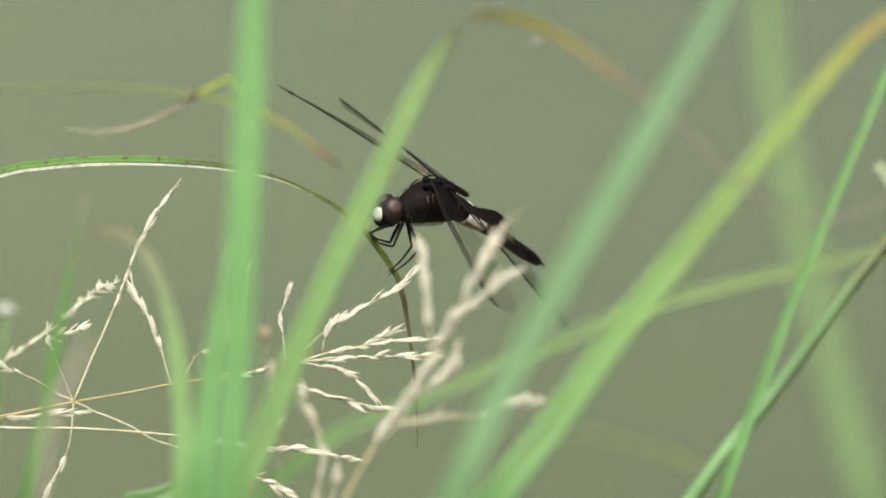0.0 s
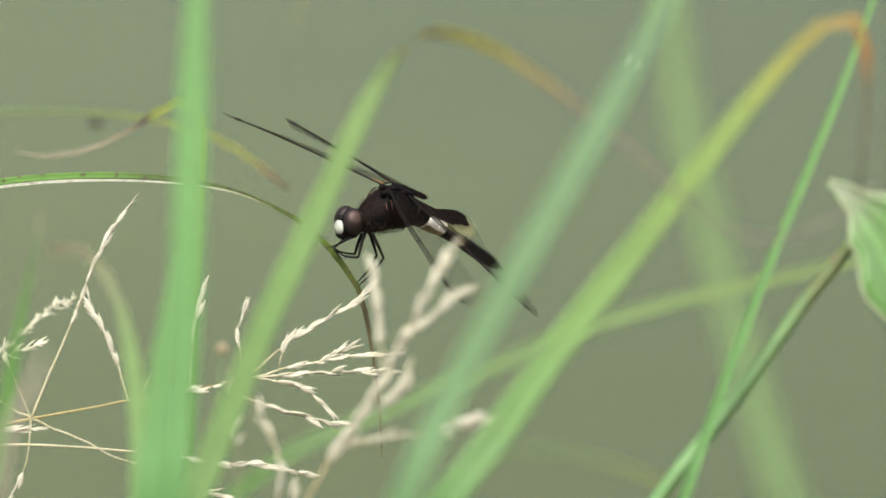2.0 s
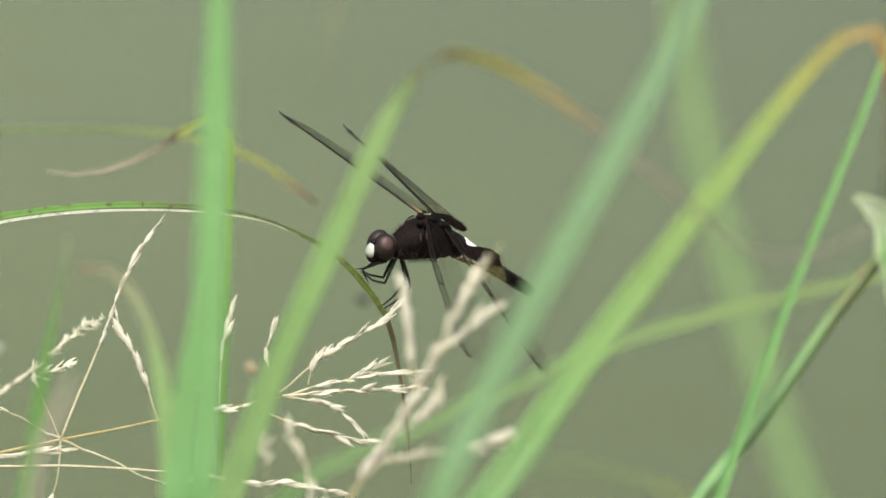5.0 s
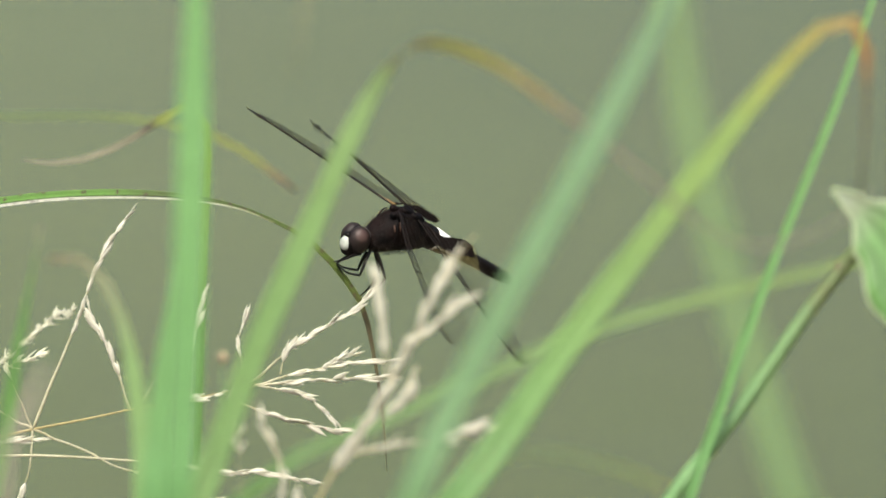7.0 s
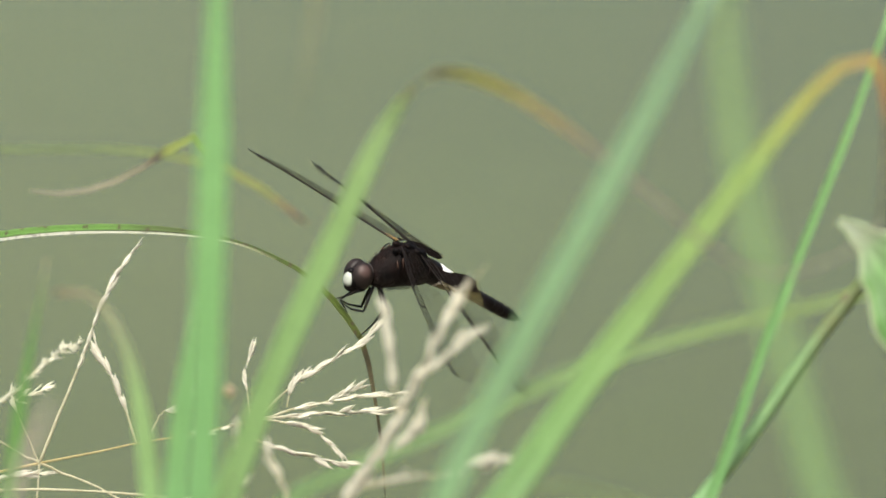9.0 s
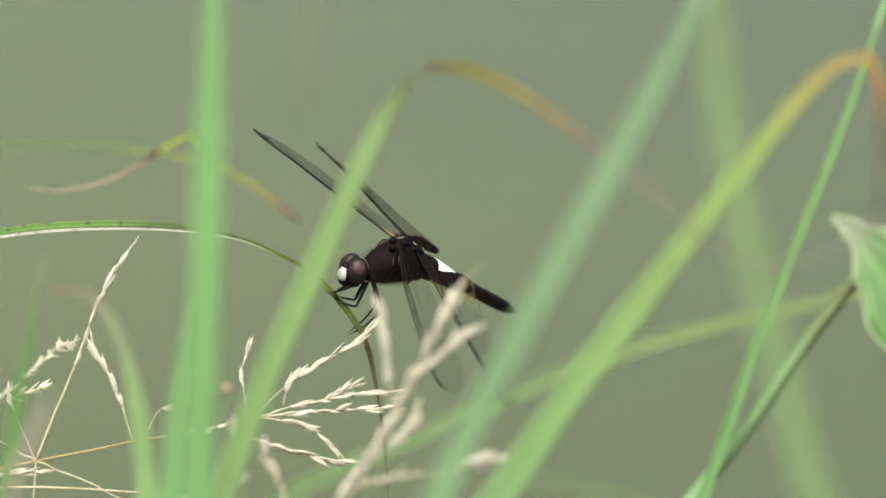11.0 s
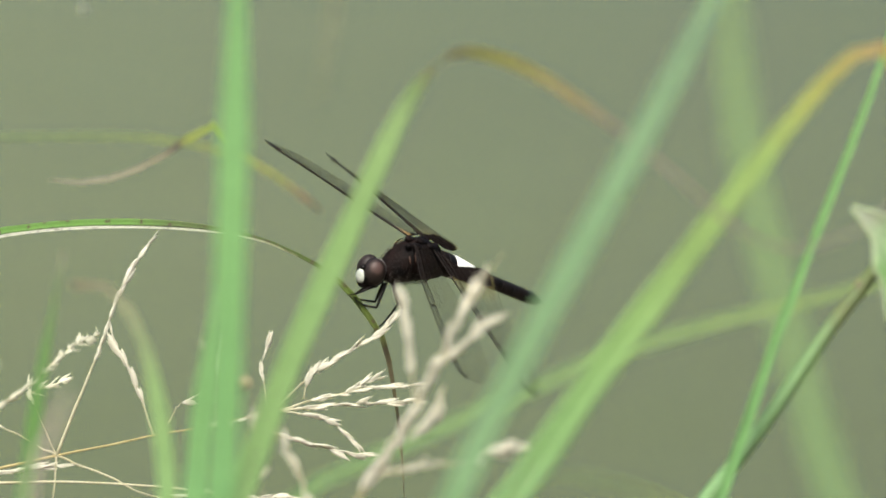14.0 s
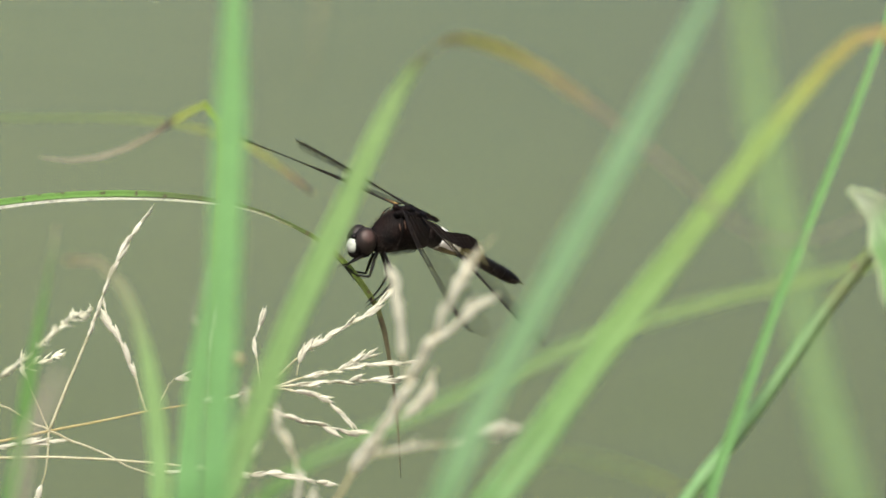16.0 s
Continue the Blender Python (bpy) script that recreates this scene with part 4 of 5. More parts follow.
def wing(parent, name, hind, side, base, film, seed, droop, cut, twist, fold):
    """A wing: dark net of veins, clear film between them, a dark mark near the tip."""
    length = 40.0 if hind else 41.0
    rnd = random.Random(seed)
    lines = (0.0, 0.075, 0.165, 0.29, 0.40, 0.52, 0.64, 0.76, 0.88, 1.0)
    thick = (0.15, 0.075, 0.12, 0.035, 0.05, 0.03, 0.035, 0.028, 0.028, 0.04)

    def inner_edge(c):
        return cut * min(1.0, c / 0.3) * (1.15 - 0.3 * c) + (0.05 * c ** 8 if hind else 0.0)

    def at(s, c):
        s = max(s, inner_edge(c))
        a, b = wing_edges(max(s, 0.03), hind)
        z = 0.07 * math.sin(c * 26) * (1 - 0.7 * s) + 0.5 * math.sin(s * 3) - droop * c * (1 - max(0, s)) ** ((4.2 if side > 0 else 6.5) if hind else 3) - twist * c * s
        if hind:
            z -= 2.4 * math.sqrt(c) * max(0.0, 1 - s / 0.11) ** 2 + fold * c * c * max(0.0, 1 - s / 0.15) ** 2
        return Vector((a + (b - a) * c, side * s * length, z))

    bm = bmesh.new()
    steps = 34
    for k, c in enumerate(lines):
        line = [at(i / steps * 0.995, c + 0.012 * math.sin(i * 0.7 + k * 2) * (0 < k < 9)) for i in range(steps + 1)]
        tube_into(bm, line, lambda s, r=thick[k]: r * (1.15 - 0.55 * s), 5)
    for k in range(len(lines) - 1):
        gap = 0.85 if k < 2 else 1.05
        y = 1.5 + rnd.uniform(0, gap)
        while y < length * 0.985:
            s = y / length
            a, b = at(s, lines[k]), at(min(0.995, s + rnd.uniform(-0.008, 0.008)), lines[k + 1])
            if (a - b).length > 0.15:
                mid = (a + b) / 2 + Vector((0, rnd.uniform(-0.22, 0.22), 0))
                tube_into(bm, [a, mid, b], 0.05 if k < 2 else 0.031, 4)
            y += gap * rnd.uniform(0.75, 1.25)
    # the stout cross vein at the middle of the leading edge
    tube_into(bm, [at(0.5, 0.0), at(0.505, 0.09), at(0.5, 0.17)], 0.13, 5)
    w = part(name, mm_bm(bm), vein_dark, parent, "clear smoky wing with a dark net of veins")
    w.location = Vector(base) * 0.001
    bm = bmesh.new()
    uvl = bm.loops.layers.uv.new("UVMap")
    n, m = 44, 22
    start = -0.04 if hind and not cut else 0.0
    inner = [max(start, inner_edge(j / m)) for j in range(m + 1)]
    share = [[inner[j] + (i / n) ** 1.3 * (0.998 - inner[j]) for j in range(m + 1)] for i in range(n + 1)]
    grid = [[bm.verts.new(at(share[i][j], j / m)) for j in range(m + 1)] for i in range(n + 1)]
    for i in range(n):
        for j in range(m):
            f = bm.faces.new((grid[i][j], grid[i + 1][j], grid[i + 1][j + 1], grid[i][j + 1]))
            for l, (a, b) in zip(f.loops, ((i, j), (i + 1, j), (i + 1, j + 1), (i, j + 1))):
                l[uvl].uv = (b / m, max(0.0, share[a][b]))
    part("membrane", mm_bm(bm), film, w)
    bm = bmesh.new()
    tube_into(bm, [at(0.84 + 0.01 * i, 0.06) for i in range(8)], lambda s: 0.36 * (0.4 + math.sin(s * math.pi)) / 1.4, 6, None, 0.6)
    part("wing_mark", mm_bm(bm), vein_dark, w, "dark mark near the wing tip")
    if side < 0:
        bm = bmesh.new()
        for c, far in ((0.03, 0.06), (0.15, 0.10), (0.24, 0.07)) if not hind else ((0.05, 0.05),):
            tube_into(bm, [at(0.005 + (far - 0.005) * i / 7, c) + Vector((0, 0, 0.06)) for i in range(8)], lambda s: 0.11 * (1 - 0.7 * s), 5)
        part("amber_root", mm_bm(bm), vein_amber, w, "amber wing root")
    return w


def leg(parent, pts, name="leg"):
    """Femur, shin and foot with spines on the shin."""
    p = [Vector(q) for q in pts]
    bm = bmesh.new()
    tube_into(bm, even([p[0], (p[0] + p[1]) / 2 + Vector((0.1, 0, 0.2)), p[1]], 6), lambda s: 0.30 + 0.07 * math.sin(s * 3.1) - 0.10 * s, 7)
    ob = part(name, mm_bm(bm), body_black, parent)
    bm = bmesh.new()
    tube_into(bm, even([p[1], p[2], p[3]], 8), lambda s: 0.23 - 0.09 * s, 6)
    rnd = random.Random(3)
    for i in range(8):
        a = p[1].lerp(p[2], (i + 0.5) / 8)
        tube_into(bm, [a, a + Vector((0.5, rnd.uniform(-0.6, 0.6), -0.6))], lambda s: 0.04 * (1.2 - s), 4)
    part("shin", mm_bm(bm), body_black, ob)
    bm = bmesh.new()
    tube_into(bm, [p[3], p[3] + (p[3] - p[2]).normalized() * 0.9, p[3] + (p[3] - p[2]).normalized() * 1.3 + Vector((0.2, 0, -0.4))], lambda s: 0.12 * (1.1 - s), 5)
    part("foot", mm_bm(bm), body_black, ob)
    return ob


def lump(radius, place, segs=16, rings=12, shape=None):
    bm = blob(radius, segs, rings, shape)
    bmesh.ops.translate(bm, verts=bm.verts, vec=place)
    return mm_bm(bm)


def build_head(d):
    """Round head: two large eyes that meet on top, white face plate, dark cheeks and jaws, pale-haired nape."""
    head = part("head", lump((1.7, 2.7, 2.6), (-0.9, 0, -0.2)), body_black, d)
    head.matrix_local = pose(0.0081, 0, -0.0039, 13, 6, 2)
    for sgn in (1, -1):
        bm = blob((2.25, 2.15, 2.7), 28, 20)
        bmesh.ops.translate(bm, verts=bm.verts, vec=(0, sgn * 1.05, 0.35))
        for v in bm.verts:
            if v.co.y * sgn < 0.04:
                v.co.y = sgn * 0.04
                v.co.x, v.co.z = v.co.x * 0.985, v.co.z * 0.985
        part("eye", mm_bm(bm), eye_brown, head, "large brown compound eye with a dark rim")
    part("cheek", lump((1.35, 2.05, 1.95), (1.35, 0, -0.75)), body_black, head)
    part("face", lump((1.0, 1.32, 1.5), (2.05, 0, -0.75), 18, 14, lambda c: Vector((c.x, c.y * (1.05 - 0.2 * c.z), c.z))), face_white, head, "white face plate")
    part("brow", lump((0.75, 0.8, 0.55), (2.0, 0, 0.95)), body_black, head)
    part("jaw", lump((1.45, 1.6, 1.05), (1.0, 0, -2.2)), body_black, head)
    part("nape", lump((0.75, 2.25, 2.25), (-1.75, 0, 0.3)), nape_grey, head, "pale grey-brown hairy nape")
    return head


def build_abdomen(d):
    """Ten segments from a swollen white waist to a blunt black end; it bends at its root."""
    xs = (0.0, -1.6, -3.6, -7.0, -9.8, -13.8, -17.2, -20.4, -23.4, -26.2, -28.2)
    half = (2.5, 2.5, 2.45, 2.1, 1.62, 1.38, 1.34, 1.36, 1.34, 1.22, 0.8)
    abdomen = None
    for i in range(10):
        a, b = xs[i], xs[i + 1]
        st = []
        for s in (0, 0.05, 0.3, 0.6, 0.93, 1.0):
            r = half[i] + (half[i + 1] - half[i]) * s
            r *= 0.95 if s in (0, 1.0) else 1.0
            st.append((a + (b - a) * s, 0.12 * math.sin(i * 0.5), r, r * 0.95))
        if abdomen is None:
            abdomen = part("abdomen", lathe(st, 18), thorax_dark, d)
            abdomen.location = (-0.0056, 0, 0.0004)
        elif i in (2, 3):
            part("waist_segment", lathe(st, 18), cream, abdomen, "cream white waist segment")
        else:
            part("segment", lathe(st, 18), body_black, abdomen)
    # the dull underside of the waist: a shallow trough just proud of it
    bm = bmesh.new()
    rows = []
    for x, z, r in ((-3.7, 0.1, 2.40), (-4.8, 0.1, 2.38), (-7.0, 0.11, 2.16), (-8.6, 0.12, 1.88), (-9.7, 0.12, 1.68)):
        rows.append([bm.verts.new((x, r * math.cos(a), z + r * 0.95 * math.sin(a))) for a in [math.radians(198 + 12 * k) for k in range(13)]])
    for a, b in zip(rows, rows[1:]):
        for k in range(12):
            bm.faces.new((a[k], a[k + 1], b[k + 1], b[k]))
    part("waist_underside", mm_bm(bm), waist_olive, abdomen, "dull olive-brown underside of the waist")
    rnd = random.Random(8)
    bm = bmesh.new()
    for i in range(420):
        a, x = rnd.uniform(0, math.tau), -rnd.uniform(11, 28)
        p = Vector((x, 1.25 * math.cos(a), 1.2 * math.sin(a)))
        o = Vector((-0.7, math.cos(a), math.sin(a))).normalized()
        tube_into(bm, [p, p + o * rnd.uniform(0.3, 0.8)], lambda s: 0.02 * (1.1 - s), 3)
    part("bristle", mm_bm(bm), hair_brown, abdomen)
    bm = bmesh.new()
    for sgn in (1, -1):
        tube_into(bm, [Vector((-28.0, sgn * 0.4, 0.1)), Vector((-29.2, sgn * 0.6, 0.1)), Vector((-30.2, sgn * 0.5, -0.2))], lambda s: 0.28 * (1.15 - s), 6)
    part("clasper", mm_bm(bm), body_black, abdomen)
    return abdomen


def build_dragonfly():
    d = thing("dragonfly", (0, 0, 0), "black dragonfly with white face and waist, perched on bent grass", "dragonfly")
    # thorax: humped, slanted box with rounded sides
    thorax = part("thorax", lathe([(6.0, -3.0, 0.9, 0.9), (5.5, -2.75, 1.9, 2.1), (4.3, -1.9, 2.9, 3.4), (2.8, -1.0, 3.4, 4.3), (0.8, -0.1, 3.75, 4.6), (-1.4, 0.35, 3.75, 4.35), (-3.6, 0.1, 3.35, 3.7), (-5.4, -0.45, 2.6, 2.8), (-6.4, -0.6, 2.3, 2.4)], 22), thorax_dark, d, "blackish brown hairy thorax")
    bm = bmesh.new()
    rnd = random.Random(5)
    for i in range(3600):
        a, x = rnd.uniform(0, math.tau), rnd.uniform(-4.5, 5.6)
        k = 1 - ((x - 0.2) / 6.2) ** 2
        w, h = 0.3 + 3.1 * math.sqrt(max(0, k)), 0.4 + 3.9 * math.sqrt(max(0, k))
        z0 = -0.3 - 0.36 * max(0, x)
        p = Vector((x, w * math.cos(a), z0 + h * math.sin(a)))
        o = Vector((rnd.uniform(-0.1, 0.6), math.cos(a), math.sin(a))).normalized()
        tube_into(bm, [p, p + o * rnd.uniform(0.4, 1.3) * (1.0 if math.sin(a) > -0.35 else 0.8) + Vector((0.1, 0, -0.1))], lambda s: 0.013 * (1.1 - s), 3)
    part("hair", mm_bm(bm), hair_brown, thorax, "short brown hair")
    for x, y, z, r in ((3.0, 0.9, 3.2, 0.8), (2.2, -1.0, 3.7, 0.8), (2.0, 1.6, 3.7, 0.9), (0.4, 0.4, 4.3, 0.9), (-0.9, -0.9, 4.2, 0.9), (-1.6, 1.4, 4.0, 0.9), (-2.9, 0.3, 3.6, 1.0), (-4.1, 0.0, 2.9, 0.9)):
        knob = blob((r * 1.3, r, r * 0.7), 10, 8, lambda c: c * (1 + 0.25 * math.sin(5 * c.x + 3 * c.y + 7 * c.z)))
        bmesh.ops.translate(knob, verts=knob.verts, vec=(x, y, z))
        part("wing_hinge", mm_bm(knob), thorax_dark, thorax)
    # ridges between the plates of the side, and broken rust-brown streaks on it
    bm = bmesh.new()
    for x0, lean in ((2.4, 1.5), (-0.2, 1.9), (-2.6, 1.8)):
        for sgn in (1, -1):
            tube_into(bm, [Vector((x0 + lean * math.cos(a) * 0.5, sgn * 3.62 * math.sin(a), -0.3 + 4.2 * math.cos(a))) for a in [0.5 + 0.24 * i for i in range(9)]], lambda s: 0.22 * math.sin(0.2 + 2.7 * s), 5)
    part("plate_ridge", mm_bm(bm), body_black, thorax)
    bm = bmesh.new()
    for x, z, run in ((3.3, 2.0, -1.2), (2.3, 2.8, -1.5), (1.2, 1.9, -0.7)):
        for sgn in (1, -1):
            tube_into(bm, [Vector((x - 0.12 * q, sgn * (2.45 + 0.33 * q), z + run * q / 3)) for q in range(4)], lambda s: 0.15 * math.sin(0.3 + 2.5 * s), 5)
    part("side_streak", mm_bm(bm), streak_brown, thorax, "faint rust-brown streak")
    build_head(d)
    leg(d, [(3.65, 2.00, -4.34), (1.36, 5.50, -8.06), (3.07, 6.03, -11.10), (4.93, 6.12, -13.41)])
    leg(d, [(2.78, 0.50, -5.00), (-0.50, 1.50, -9.25), (2.36, 3.83, -11.52), (5.44, 5.71, -13.18)])
    leg(d, [(5.05, 2.00, -4.72), (6.67, 4.50, -8.95), (8.55, 3.17, -9.56), (9.75, 2.14, -9.34)])
    leg(d, [(4.36, 0.50, -5.64), (4.05, 0.50, -9.96), (7.66, 0.79, -9.80), (10.32, 1.67, -8.91)])
    leg(d, [(6.93, 2.00, -5.63), (10.49, 3.00, -6.70), (10.81, 2.08, -7.91), (11.00, 1.13, -8.76)])
    leg(d, [(6.34, 0.50, -6.32), (8.94, 0.50, -8.14), (9.87, 0.89, -9.25), (9.39, 2.45, -10.00)])
    return d, build_abdomen(d)


dragonfly, abdomen = build_dragonfly()
wings = {}
for key, hind, side, base, film, droop, cut, twist, fold in (
        ("fore_left", False, 1, (2.4, 1.2, 4.2), film_fore, 0.0, 0.0, 0.2, 0.0), ("fore_right", False, -1, (2.4, -1.2, 4.2), film_fore, -1.0, 0.0, 0.5, 0.0),
        ("hind_left", True, 1, (-1.9, 1.2, 4.0), film_hind, -5.5, 0.125, 0.5, 0.0), ("hind_right", True, -1, (-1.9, -1.2, 4.0), film_hind_far, -2.0, 0.05, 1.2, 3.0)):
    wings[key] = wing(dragonfly, "hind_wing" if hind else "fore_wing", hind, side, base, film, len(key), droop, cut, twist, fold)


# ---- small things: a pale bud, drifting seed fluff, a tiny fly ----
def build_bud(root, top, size, stalk, petals, label):
    b = Vector(root)
    t = thing("flower_bud", b, label, "flower bud", "small buds")
    tip = Vector(top) - b
    part("stalk", tube([(0, 0, 0), tip * 0.5 + Vector((-0.01, 0, 0)), tip], lambda s: stalk * (1 - 0.4 * s), 30, 6), stem_green, t)
    bm = blob(size, 14, 10, lambda c: Vector((c.x * (1.1 - 0.3 * abs(c.z)), c.y, c.z * (1 - 0.2 * c.x))))
    bmesh.ops.translate(bm, verts=bm.verts, vec=tip)
    part("petals", bm, petals, t, "closed petals")
    return t


def build_fluff(seed):
    rnd = random.Random(seed)
    t = thing("seed_fluff", (0, 0, 0), "white tuft of seed fluff drifting in the air", "seed fluff", "drifting fluff")
    part("seed", blob((0.0003, 0.0003, 0.0008), 8, 6), straw_seed, t)
    bm = bmesh.new()
    for i in range(120):
        o = Vector((rnd.gauss(0, 1), rnd.gauss(0, 1), rnd.gauss(0, 1))).normalized()
        tube_into(bm, [o * 0.0002, o * rnd.uniform(0.0004, 0.0010)], 0.00005, 3)
    part("hairs", bm, fluff_white, t)
    return t


def build_fly():
    t = thing("small_fly", (0, 0, 0), "tiny dark fly hovering over the water", "fly")
    part("body", blob((0.0016, 0.0008, 0.0009), 12, 8, lambda c: Vector((c.x, c.y * (1 - 0.3 * c.x), c.z))), scrap_dark, t)
    for sgn in (1, -1):
        bm = blob((0.0006, 0.0012, 0.00006), 10, 6)
        bmesh.ops.translate(bm, verts=bm.verts, vec=(-0.0003, sgn * 0.0014, 0.0006))
        part("wing", bm, film_fore, t)
    return t


build_bud((-0.0970, -0.1428, 0.0611), (-0.0770, -0.1428, 0.4772), (0.0016, 0.0010, 0.0010), 0.0005, fluff_white, "small pale green bud on a thin stalk")
build_bud((-0.0450, -0.1000, 0.0611), (-0.0322, -0.1000, 0.4610), (0.0010, 0.0010, 0.0011), 0.00014, bud_tan, "small round tan bud on a hair-thin stalk")
fluff_one = build_fluff(1)
fluff_two = build_fluff(2)
small_fly = build_fly()


# ---- movement ----
def sway(key, rows):
    """A plant leans about its root: seconds, degrees sideways and, where it also nods towards the bank, degrees of that."""
    ob = movers[key]
    x, y, z = ob.location
    walk(ob, [(t, pose(x, y, z, *nod[:1], a, 0)) if nod else (t, pose(x, y, z, 0, a, 0)) for t, a, *nod in rows])


def flick(key, pitch, rows):
    """A wing on its hinge: seconds, lift and sweep in degrees."""
    w = wings[key]
    x, y, z = w.location
    walk(w, [(t, pose(x, y, z, lift, pitch, sweep)) for t, lift, sweep in rows])


def motions():
    sway("A", [(0, 0.00), (0.5, -0.04), (1, -0.15), (1.5, -0.22), (2, -0.27), (2.5, -0.35), (3, -0.30), (3.5, -0.35), (4, -0.40), (6.5, -0.24), (7, -0.22), (7.5, -0.06), (8, 0.15), (8.5, 0.12), (8.7, 0.08), (11, 0.06), (11.5, 0.11), (12, 0.13), (12.5, 0.08), (13, 0.16), (13.5, 0.14), (14, 0.17), (14.5, 0.12), (15, 0.20), (15.5, 0.21), (16, 0.21)])
    sway("A2", [(0, 0.00), (0.5, -0.04), (1, -0.14), (1.5, -0.22), (2, -0.26), (2.5, -0.35), (3, -0.29), (3.5, -0.34), (4, -0.40), (6.5, -0.24), (7, -0.22), (7.5, -0.06), (8, 0.15), (8.5, 0.12), (8.7, 0.08), (11, 0.06), (11.5, 0.11), (12, 0.13), (12.5, 0.07), (13, 0.16), (13.5, 0.13), (14, 0.17), (14.5, 0.12), (15, 0.20), (15.5, 0.20), (16, 0.20)])
    sway("B", [(0, 0.00, 0.00), (0.5, -0.01, -0.04), (1, -0.10, 0.05), (1.5, -0.15, 0.35), (2, -0.21, 0.60), (2.5, -0.32, 1.13), (3, -0.33, 1.14), (3.5, -0.26, 0.77), (4, -0.41, 1.36), (6.5, -0.37, 0.88), (7, -0.31, 1.13), (7.5, -0.26, 1.32), (8, -0.05, 0.42), (8.5, -0.08, 0.60), (11, -0.10, 0.17), (11.5, -0.08, -0.06), (12, -0.07, -0.56), (12.5, -0.22, 0.26), (13, -0.04, -0.40), (13.5, -0.09, -0.52), (14, -0.02, -0.65), (14.5, -0.10, 0.20), (15, -0.08, 0.34), (15.5, -0.06, 0.29), (16, -0.06, 0.30)])
    sway("C", [(0, 0.00), (0.5, -0.05), (1, -0.24), (1.5, -0.26), (2, -0.30), (2.5, -0.31), (3, -0.28), (3.5, -0.32), (4, -0.37), (6.3, -0.37), (6.5, -0.37), (7, -0.25), (7.5, -0.13), (8, 0.01), (8.5, 0.02), (11, -0.03), (11.5, -0.06), (12, -0.14), (12.5, -0.03), (13, -0.03), (13.5, -0.05), (14, -0.05), (14.5, -0.04), (15, 0.11), (15.5, 0.11), (16, 0.09)])
    sway("D", [(0, 0.00), (0.5, -0.05), (1, -0.27), (1.5, -0.29), (2, -0.34), (2.5, -0.36), (3, -0.32), (3.5, -0.37), (4, -0.42), (6.3, -0.43), (6.5, -0.42), (7, -0.29), (7.5, -0.15), (8, 0.01), (8.5, 0.02), (11, -0.03), (11.5, -0.07), (12, -0.16), (12.5, -0.03), (13, -0.03), (13.5, -0.05), (14, -0.05), (14.5, -0.05), (15, 0.13), (15.5, 0.13), (16, 0.10)])
    sway("reflection_streak", [(0, 0.00), (0.5, -0.06), (1, -0.04), (1.5, -0.13), (2, -0.14), (2.5, -0.19), (3, -0.11), (3.5, -0.09), (4, -0.08), (4.2, -0.05), (6.3, 0.15), (6.5, 0.09), (7, 0.12), (7.5, 0.12), (8, 0.21), (8.5, 0.18), (8.7, 0.17), (11, 0.09), (11.5, 0.12), (12, 0.19), (12.5, 0.16), (13, 0.34), (13.5, 0.23), (14, 0.22), (14.5, 0.10), (15, 0.03), (15.5, 0.10), (16, 0.09)])
    sway("G", [(0, 0.00), (0.5, -0.27), (1, -1.40), (1.5, -1.51), (2, -1.75), (2.5, -1.84), (3, -1.64), (3.5, -1.88), (4, -2.16), (6.3, -2.19), (6.5, -2.14), (7, -1.47), (7.5, -0.76), (8, 0.07), (8.5, 0.10), (11, -0.16), (11.5, -0.35), (12, -0.82), (12.5, -0.18), (13, -0.16), (13.5, -0.28), (14, -0.28), (14.5, -0.25), (15, 0.66), (15.5, 0.65), (16, 0.52)])
    sway("dry", [(0, -0.00, -0.00), (0.5, -0.03, 0.61), (1, -0.01, 0.82), (1.5, -0.13, 0.61), (2, -0.09, 0.81), (2.5, -0.15, 1.05), (3, -0.05, 1.12), (3.5, -0.06, 0.87), (4, -0.06, 0.86), (6.5, 0.05, 0.02), (7, 0.09, 0.47), (7.5, 0.09, 0.55), (8, 0.18, 0.15), (8.5, 0.14, 0.12), (11, 0.11, 0.02), (11.5, 0.14, -0.04), (12, 0.19, -0.15), (12.5, 0.17, 0.15), (13, 0.37, -0.17), (13.5, 0.24, -0.40), (14, 0.22, -0.27), (14.5, 0.10, -0.22), (15, 0.06, -0.01), (15.5, 0.12, -0.03), (16, 0.12, 0.01)])
    sway("far", [(0, -0.00, 0.00), (1.5, -0.27, 1.14), (2, -0.19, 1.08), (2.5, -0.27, 1.44), (3, -0.24, 1.07), (3.5, -0.22, 1.11), (4, -0.23, 1.09), (6.5, 0.00, -0.08), (7, 0.04, 0.08), (7.5, 0.11, 0.07), (8, 0.18, -0.15), (8.5, 0.19, -0.16), (11, 0.08, -0.06), (11.5, 0.04, -0.24), (12, 0.07, -0.39), (12.5, 0.07, -0.30), (13, 0.18, -0.74), (13.5, 0.13, -0.78), (14, 0.10, -0.67), (14.5, 0.05, 0.07), (16, 0.05, 0.07)])
    sway("E", [(0, -0.07), (6.3, -0.07), (6.5, -0.09), (7, -0.01), (7.5, 0.02), (8, 0.07), (8.5, 0.10), (11, -0.01), (11.5, -0.05), (12, -0.04), (12.5, -0.04), (13, -0.05), (13.5, -0.04), (14, -0.00), (14.5, 0.04), (15, 0.06), (15.5, 0.02), (16, 0.06)])
